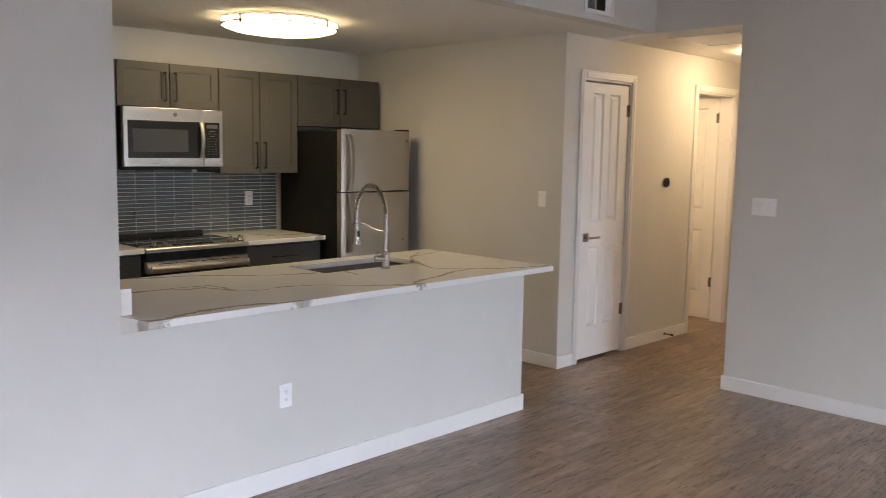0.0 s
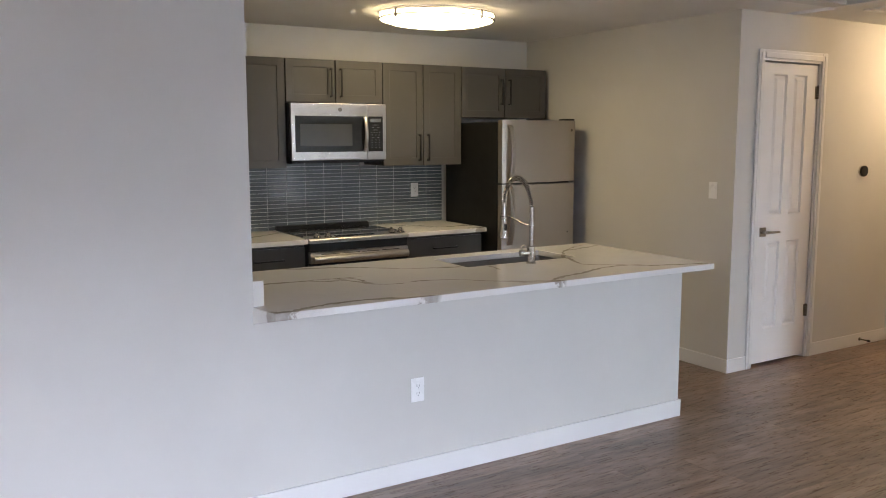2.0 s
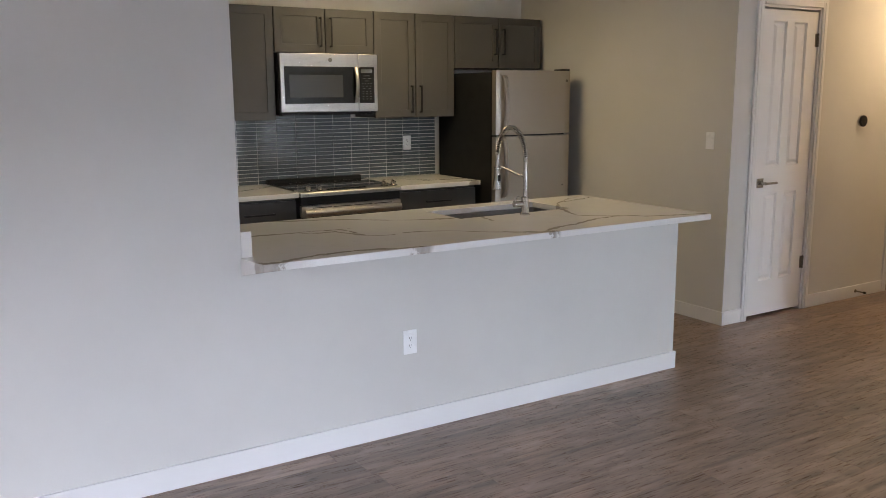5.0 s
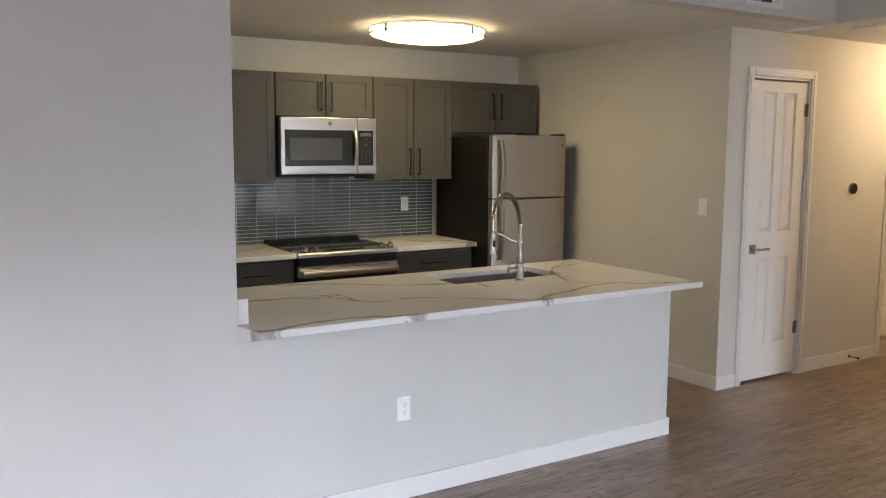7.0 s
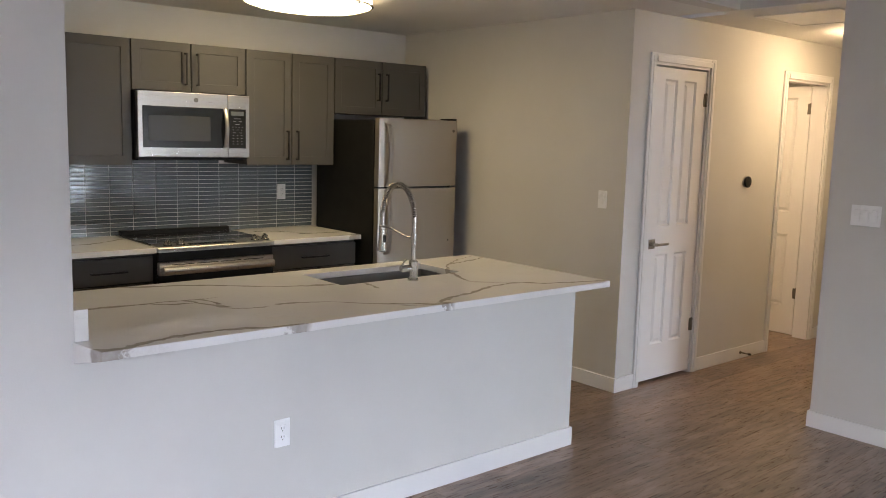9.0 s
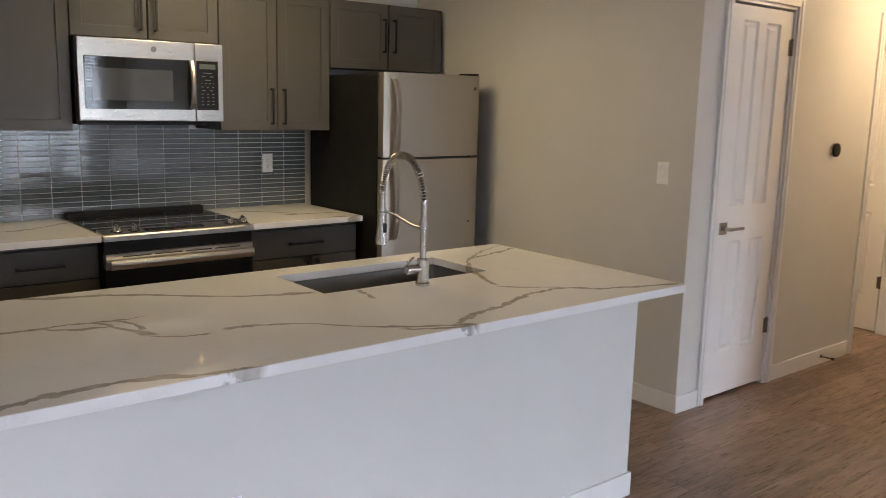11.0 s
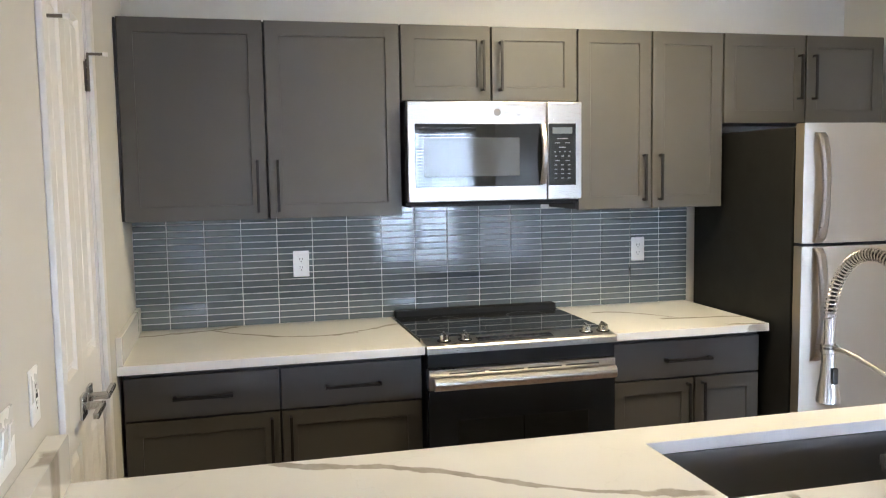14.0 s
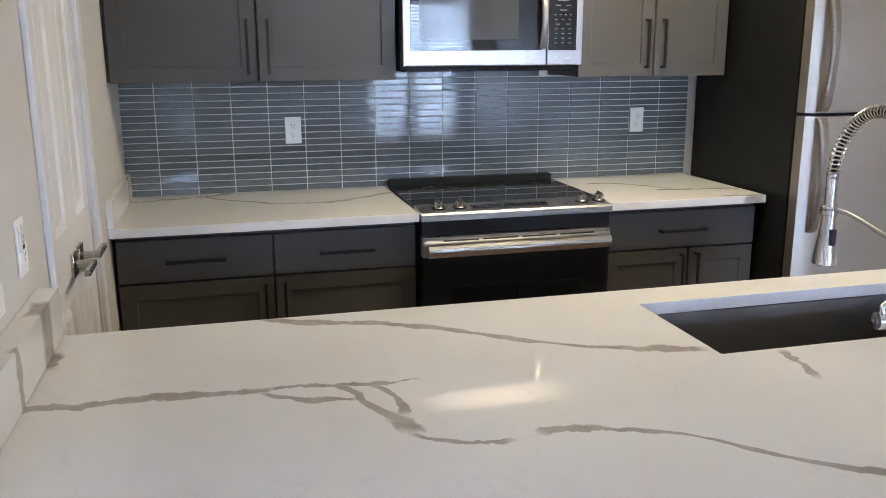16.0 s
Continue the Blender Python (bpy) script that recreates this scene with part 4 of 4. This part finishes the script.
fridge_handle(upper, GSPLIT + 0.010, 1.705)
fridge_handle(lower, 0.79, GSPLIT - 0.012)
part("hinge_cap", boxed((GF - 0.13, GF - 0.02, GY1 - 0.075, GY1 - 0.005, GTOP + 0.0005, GTOP + 0.014), bevel=0.004), BLACK, ob, "black hinge cover")
part("badge", lathe(bmesh.new(), [(0.011, 0.0), (0.011, 0.0015), (0.001, 0.0018)], (GF - 0.0075, GY1 - 0.045, GTOP - 0.075), "x", 20), HINGE, upper, "small round metal badge")
part("rivet", lathe(bmesh.new(), [(0.006, 0.0), (0.006, 0.0015), (0.001, 0.0018)], (GF - 0.0045, GY1 - 0.075, 0.86), "x", 14), RUBBER, lower)


# ---- lights ----
LX, LY = 1.15, 1.855
ob = thing("ceiling_light", (LX, LY, CEIL), "lit flush ceiling light with frosted glass and nickel rings", "ceiling light")
prof = [(0.385, -0.012), (0.393, -0.016), (0.393, -0.050), (0.38, -0.060), (0.31, -0.080), (0.20, -0.094), (0.10, -0.100), (0.02, -0.101)]
OVAL = (0.86, 1.01)
part("pan", lathe(bmesh.new(), [(0.36, -0.0004), (0.385, -0.001), (0.385, -0.0118), (0.30, -0.0119)], (LX, LY, CEIL), "z", 64, *OVAL), TRIM, ob)
part("diffuser", lathe(bmesh.new(), prof, (LX, LY, CEIL), "z", 64, *OVAL), DIFFUSER, ob, "glowing frosted glass bowl")
for z in (-0.017, -0.050):
    part("ring", lathe(bmesh.new(), [(0.394, z - 0.004), (0.402, z - 0.003), (0.402, z + 0.003), (0.394, z + 0.004)], (LX, LY, CEIL), "z", 64, *OVAL), NICKEL, ob, "thin nickel ring")
for a in (20, 110, 200, 290):
    c, s = math.cos(radians(a)), math.sin(radians(a))
    x, y = LX + 0.402 * OVAL[0] * c, LY + 0.402 * s
    part("clip", boxed((x - 0.008, x + 0.008, y - 0.008, y + 0.008, CEIL - 0.068, CEIL - 0.012), bevel=0.002), NICKEL, ob)



def flush_light(x, y, label):
    ob = thing("flush_light", (x, y, CEIL), label, "ceiling light", "flush lights")
    part("pan", lathe(bmesh.new(), [(0.14, -0.0004), (0.155, -0.001), (0.155, -0.022), (0.12, -0.0225)], (x, y, CEIL), "z", 40), NICKEL, ob)
    part("diffuser", lathe(bmesh.new(), [(0.145, -0.023), (0.150, -0.035), (0.13, -0.065), (0.08, -0.085), (0.01, -0.092)], (x, y, CEIL), "z", 40), HALL_GLASS, ob, "glowing warm glass bowl")
    return ob


flush_light(2.90, 5.35, "lit warm flush ceiling light in the hall")
flush_light(1.30, 5.45, "lit warm flush ceiling light behind the hall door")


# ---- wall plates ----
def plate(name, m, gang, inserts, label, category):
    """A cover plate posed by m: local x out of the wall, y along it, z up."""
    ob = thing(name, m.translation, label, category, "wall plates")
    wide = 0.070 + 0.046 * (gang - 1)
    part("cover", moved(boxed((0.0003, 0.0062, -wide / 2, wide / 2, -0.0575, 0.0575), bevel=0.0025), m), PLATE, ob)
    for g in range(gang):
        y = (g - (gang - 1) / 2) * 0.046
        if inserts == "rocker":
            part("surround", moved(boxed((0.0058, 0.0070, y - 0.0168, y + 0.0168, -0.0335, 0.0335), bevel=0.0005), m), PLATE, ob)
            bm = boxed((-0.001, 0.0030, -0.0148, 0.0148, -0.0315, 0.0315), bevel=0.001)
            bmesh.ops.rotate(bm, verts=bm.verts, cent=(0, 0, 0), matrix=Matrix.Rotation(radians(3.2), 3, "Y"))
            bmesh.ops.translate(bm, verts=bm.verts, vec=(0.0078, y, 0))
            part("rocker", moved(bm, m), PLATE, ob, "white rocker switch")
        else:
            part("receptacle", moved(boxed((0.0058, 0.0078, y - 0.0168, y + 0.0168, -0.0335, 0.0335), bevel=0.0008), m), PLATE, ob)
            for z in (-0.018, 0.018):
                for dy, h in ((-0.0062, 0.0045), (0.0062, 0.0038)):
                    part("slot", moved(boxed((0.0076, 0.0081, y + dy - 0.0011, y + dy + 0.0011, z - h + 0.003, z + h + 0.003)), m), SLOT, ob)
                part("slot", moved(lathe(bmesh.new(), [(0.0025, 0.0076), (0.0025, 0.0081), (0.0005, 0.0081)], (0, y, z - 0.008), "x", 12), m), SLOT, ob)
            if inserts == "gfci":
                part("button", moved(boxed((0.0076, 0.0092, y - 0.006, y + 0.006, -0.0045, 0.0045), bevel=0.0006), m), RUBBER, ob, "black test button")
    return ob


plate("outlet", pose(FACE, 0.770, 0.438), 1, "outlet", "white duplex outlet on the half wall", "outlet")
plate("outlet", pose(0.0088, 0.690, 1.178), 1, "outlet", "white duplex outlet on the tiled backsplash", "outlet")
plate("outlet", pose(0.0088, 2.318, 1.183), 1, "outlet", "white duplex outlet on the tiles near the fridge", "outlet")
plate("light_switch", pose(2.130, TAN, 1.250, 0, 0, -90), 1, "rocker", "white rocker light switch on the kitchen wall", "light switch")
plate("light_switch", pose(3.615, RIGHT, 1.260, 0, 0, -90), 3, "rocker", "white triple rocker light switch beside the hall", "light switch")
plate("outlet", pose(1.930, LEFT, 1.135, 0, 0, 90), 1, "gfci", "white outlet with a black button over the counter", "outlet")
plate("light_switch", pose(2.170, LEFT, 1.110, 0, 0, 90), 2, "rocker", "white double rocker switch over the counter", "light switch")
plate("light_switch", pose(2.425, LEFT, 1.120, 0, 0, 90), 1, "rocker", "white single rocker switch at the wall's end", "light switch")

ob = thing("thermostat", (CLOSET, 4.895, 1.355), "round dark thermostat with a steel ring on the hall wall", "thermostat")
part("base", lathe(bmesh.new(), [(0.040, 0.0004), (0.041, 0.004), (0.038, 0.014)], (CLOSET, 4.895, 1.355), "x", 40), NICKEL, ob)
part("ring", lathe(bmesh.new(), [(0.041, 0.0145), (0.042, 0.018), (0.042, 0.026), (0.040, 0.029), (0.036, 0.030)], (CLOSET, 4.895, 1.355), "x", 40), BRONZE, ob, "dark metal ring")
part("screen", lathe(bmesh.new(), [(0.036, 0.0302), (0.030, 0.032), (0.002, 0.033)], (CLOSET, 4.895, 1.355), "x", 40), GLASS_BLACK, ob, "dark glass face")

ob = thing("door_stop", (CLOSET + B, 4.985, 0.05), "small metal door stop on the baseboard", "door stop")
part("base", lathe(bmesh.new(), [(0.013, 0.0002), (0.013, 0.004), (0.006, 0.007)], (CLOSET + B, 4.985, 0.05), "x", 20), HINGE, ob)
part("stem", tube(bmesh.new(), [(CLOSET + B + 0.006, 4.985, 0.05), (CLOSET + B + 0.07, 4.985, 0.05)], 0.005), HINGE, ob)
part("tip", rod(bmesh.new(), (CLOSET + B + 0.070, 4.985, 0.05), (CLOSET + B + 0.084, 4.985, 0.05), 0.009), RUBBER, ob)


# ---- air vents over the opening ----
def vent(y0, y1, z0, z1, label):
    """A supply grille: open damper box behind upright slats, some of them turned away."""
    ob = thing("air_vent", (FACE, y0, z0), label, "air vent", "air vents")
    part("backing", boxed((FACE + 0.0005, FACE + 0.002, y0 + 0.02, y1 - 0.02, z0 + 0.02, z1 - 0.02)), SLOT, ob, "dark duct behind the grille")
    bm = boxed((FACE + 0.0005, FACE + 0.012, y0, y1, z0, z0 + 0.028), (FACE + 0.0005, FACE + 0.012, y0, y1, z1 - 0.028, z1), (FACE + 0.0005, FACE + 0.0118, y0, y0 + 0.028, z0 + 0.028, z1 - 0.028),
               (FACE + 0.0005, FACE + 0.0118, y1 - 0.028, y1, z0 + 0.028, z1 - 0.028), bevel=0.002)
    part("frame", bm, TRIM, ob, "white metal frame")
    a, b = y0 + 0.030, y1 - 0.030
    third = (b - a) / 3
    for bar in (a + third, a + 2.2 * third):
        part("bar", boxed((FACE + 0.003, FACE + 0.011, bar - 0.004, bar + 0.004, z0 + 0.028, z1 - 0.028)), TRIM, ob)
    for k in range(22):
        y = a + (b - a) * (k + 0.5) / 22
        turn = -48 if y < a + third else (0 if y < a + 2.2 * third else 48)
        bm = boxed((-0.005, 0.005, -0.0006, 0.0006, z0 + 0.028, z1 - 0.028)) if turn else boxed((-0.005, 0.005, -0.0004, 0.0004, z0 + 0.028, z1 - 0.028))
        part("slat", moved(bm, pose(FACE + 0.007, y, 0, 0, 0, turn)), TRIM if turn else HINGE, ob)
    return ob


vent(0.545, 0.880, 2.483, 2.66, "white wall air vent over the kitchen opening")
vent(3.040, 3.365, 2.478, 2.652, "white wall air vent near the hall")

# ---- hall ceiling hatch ----
ob = thing("ceiling_hatch", (2.95, 4.45, CEIL), "white return air panel set in the hall ceiling", "ceiling panel")
part("frame", boxed((2.70, 3.24, 4.17, 4.20, CEIL - 0.012, CEIL - 0.0005), (2.70, 3.24, 4.72, 4.75, CEIL - 0.012, CEIL - 0.0005), (2.70, 2.73, 4.20, 4.72, CEIL - 0.012, CEIL - 0.0005), (3.21, 3.24, 4.20, 4.72, CEIL - 0.012, CEIL - 0.0005), bevel=0.002), TRIM, ob)
part("panel", boxed((2.73, 3.21, 4.20, 4.72, CEIL - 0.006, CEIL - 0.0006)), TRIM, ob)

# ---- living room window and glass door, with blinds ----


def glazed(name, y0, y1, z0, z1, mullions, label, category):
    ob = thing(name, (EAST + 0.06, (y0 + y1) / 2, z0), label, category)
    ob["kind"] = "structure"
    f = 0.05
    part("window_frame", boxed((EAST + 0.04, EAST + 0.09, y0, y1, z0, z0 + f), (EAST + 0.04, EAST + 0.09, y0, y1, z1 - f, z1), (EAST + 0.04, EAST + 0.0895, y0, y0 + f, z0 + f, z1 - f), (EAST + 0.04, EAST + 0.0895, y1 - f, y1, z0 + f, z1 - f),
                               *((EAST + 0.04, EAST + 0.0895, c - 0.03, c + 0.03, z0 + f, z1 - f) for c in mullions)), TRIM, ob)
    lines = [y0 + f, *mullions, y1 - f]
    for a, b in zip(lines, lines[1:]):
        glass = part("pane", boxed((EAST + 0.062, EAST + 0.066, a, b, z0 + f, z1 - f)), PANE, ob, "clear glass")
        glass.visible_shadow = False
    return ob


glazed("window_1", 2.40, 3.60, 0.02, 2.15, [3.0], "white framed tall glazed patio door", "window")
# out of view: glazing of the south opening added for the fill light
ob = thing("unseen_south_door", (5.6, SOUTH - 0.06, 0.02), "unseen white framed glass door, added to let in fill light from the south", "glass door")
ob["kind"] = "structure"
S0 = SOUTH - 0.09
part("window_frame", boxed((4.6, 6.6, S0, S0 + 0.05, 0.0, 0.05), (4.6, 6.6, S0, S0 + 0.05, 2.05, 2.10), (4.6, 4.65, S0, S0 + 0.0495, 0.05, 2.05), (6.55, 6.6, S0, S0 + 0.0495, 0.05, 2.05), (5.57, 5.63, S0, S0 + 0.0495, 0.05, 2.05)), TRIM, ob)
for a, b in ((4.65, 5.57), (5.63, 6.55)):
    glass = part("pane", boxed((a, b, S0 + 0.02, S0 + 0.024, 0.05, 2.05)), PANE, ob, "clear glass")
    glass.visible_shadow = False
glazed("door_5", -1.85, 0.05, 0.02, 2.10, [-0.9], "white framed sliding glass door", "glass door")
ob = thing("window_blind", (EAST - 0.03, 3.0, 2.2), "lowered white horizontal blind over the glazed patio door", "blind")
part("head_rail", boxed((EAST - 0.06, EAST - 0.002, 2.36, 3.64, 2.15, 2.20), bevel=0.003), BLIND, ob)
for k in range(49):
    bm = boxed((-0.024, 0.024, 2.37, 3.63, -0.0012, 0.0012))
    part("slat", moved(bm, pose(EAST - 0.031, 0, 2.125 - k * 0.042, 0, -44, 0)), BLIND, ob)
for y in (2.6, 3.4):
    part("ladder_cord", rod(bmesh.new(), (EAST - 0.031, y, 0.08), (EAST - 0.031, y, 2.15), 0.0018, segments=6), BLIND, ob)

# ---- ground outside ----
structure("ground", boxed((-900, 900, -900, 900, -0.4, -0.15)), GROUT, "pale paved ground outside the windows", "ground")

# ---- backsplash tiles ----
splash = structure("backsplash", boxed((0.0004, 0.0055, LEFT + 0.001, 2.586, TOP + 0.001, 1.3965), (0.0004, 0.0055, 1.090, 1.858, 1.3965, 1.440)), GROUT, "blue-grey glass tile backsplash with pale grout", "backsplash")
COLS, ROWS_T, TW, TH, JOINT = 17, 17, 0.1537, 0.0281, 0.0042
ORIGIN[splash] = Vector((0, 0, 0))


def tile_mesh(width):
    bm = boxed((0, 0.0048, 0, width - JOINT, 0, TH - JOINT), bevel=0.0009)
    return mesh_of("tile", bm, TILE)


whole, first = tile_mesh(TW), tile_mesh(0.128 - LEFT - 0.001)
rng = random.Random(4)
for c in range(COLS):
    for r in range(ROWS_T):
        z = TOP + 0.002 + r * TH
        y = 0.128 + (c - 1) * TW if c else LEFT + 0.001
        t = new("tile", whole if c else first)
        t.parent = splash
        t.matrix_basis = pose(0.0042 + rng.uniform(0, 0.0006), y + JOINT / 2, z, 0, rng.gauss(0, 0.22), rng.gauss(0, 0.12))
for c in range(7, 12):
    t = new("tile", whole)
    t.parent = splash
    t.matrix_basis = pose(0.0044, 0.128 + (c - 1) * TW + JOINT / 2, TOP + 0.002 + 17 * TH, 0, rng.gauss(0, 0.22), 0)

# ---- floor planks ----
floor = structure("floor", boxed((-T, EAST + T, SOUTH - T, HALL_END + T, -0.12, -0.0045)), SLOT, "grey-brown wood-look vinyl plank floor", "floor")
PW, PL = 0.181, 1.22
ORIGIN[floor] = Vector((0, 0, 0))
plank = mesh_of("plank", boxed((0, PW - 0.0008, 0, PL - 0.0008, -0.0044, 0), bevel=0.0008), PLANK)
rest = bmesh.new()
rng = random.Random(11)
n = 0
for i in range(int((EAST - 0.0) / PW) + 1):
    x = i * PW
    start = SOUTH - rng.uniform(0, PL)
    for k in range(12):
        y = start + k * PL
        if y > HALL_END:
            continue
        near = 1.9 < x < 6.3 and -1.6 < y < 6.6
        if near and n < 300:
            p = new("plank", plank)
            p.parent = floor
            p.matrix_basis = pose(x, y, 0)
            n += 1
        else:
            box(rest, x, x + PW - 0.0008, y, y + PL - 0.0008, -0.0044, 0)
more = part("plank_field", rest, PLANK, floor)
more["kind"] = "stuff"
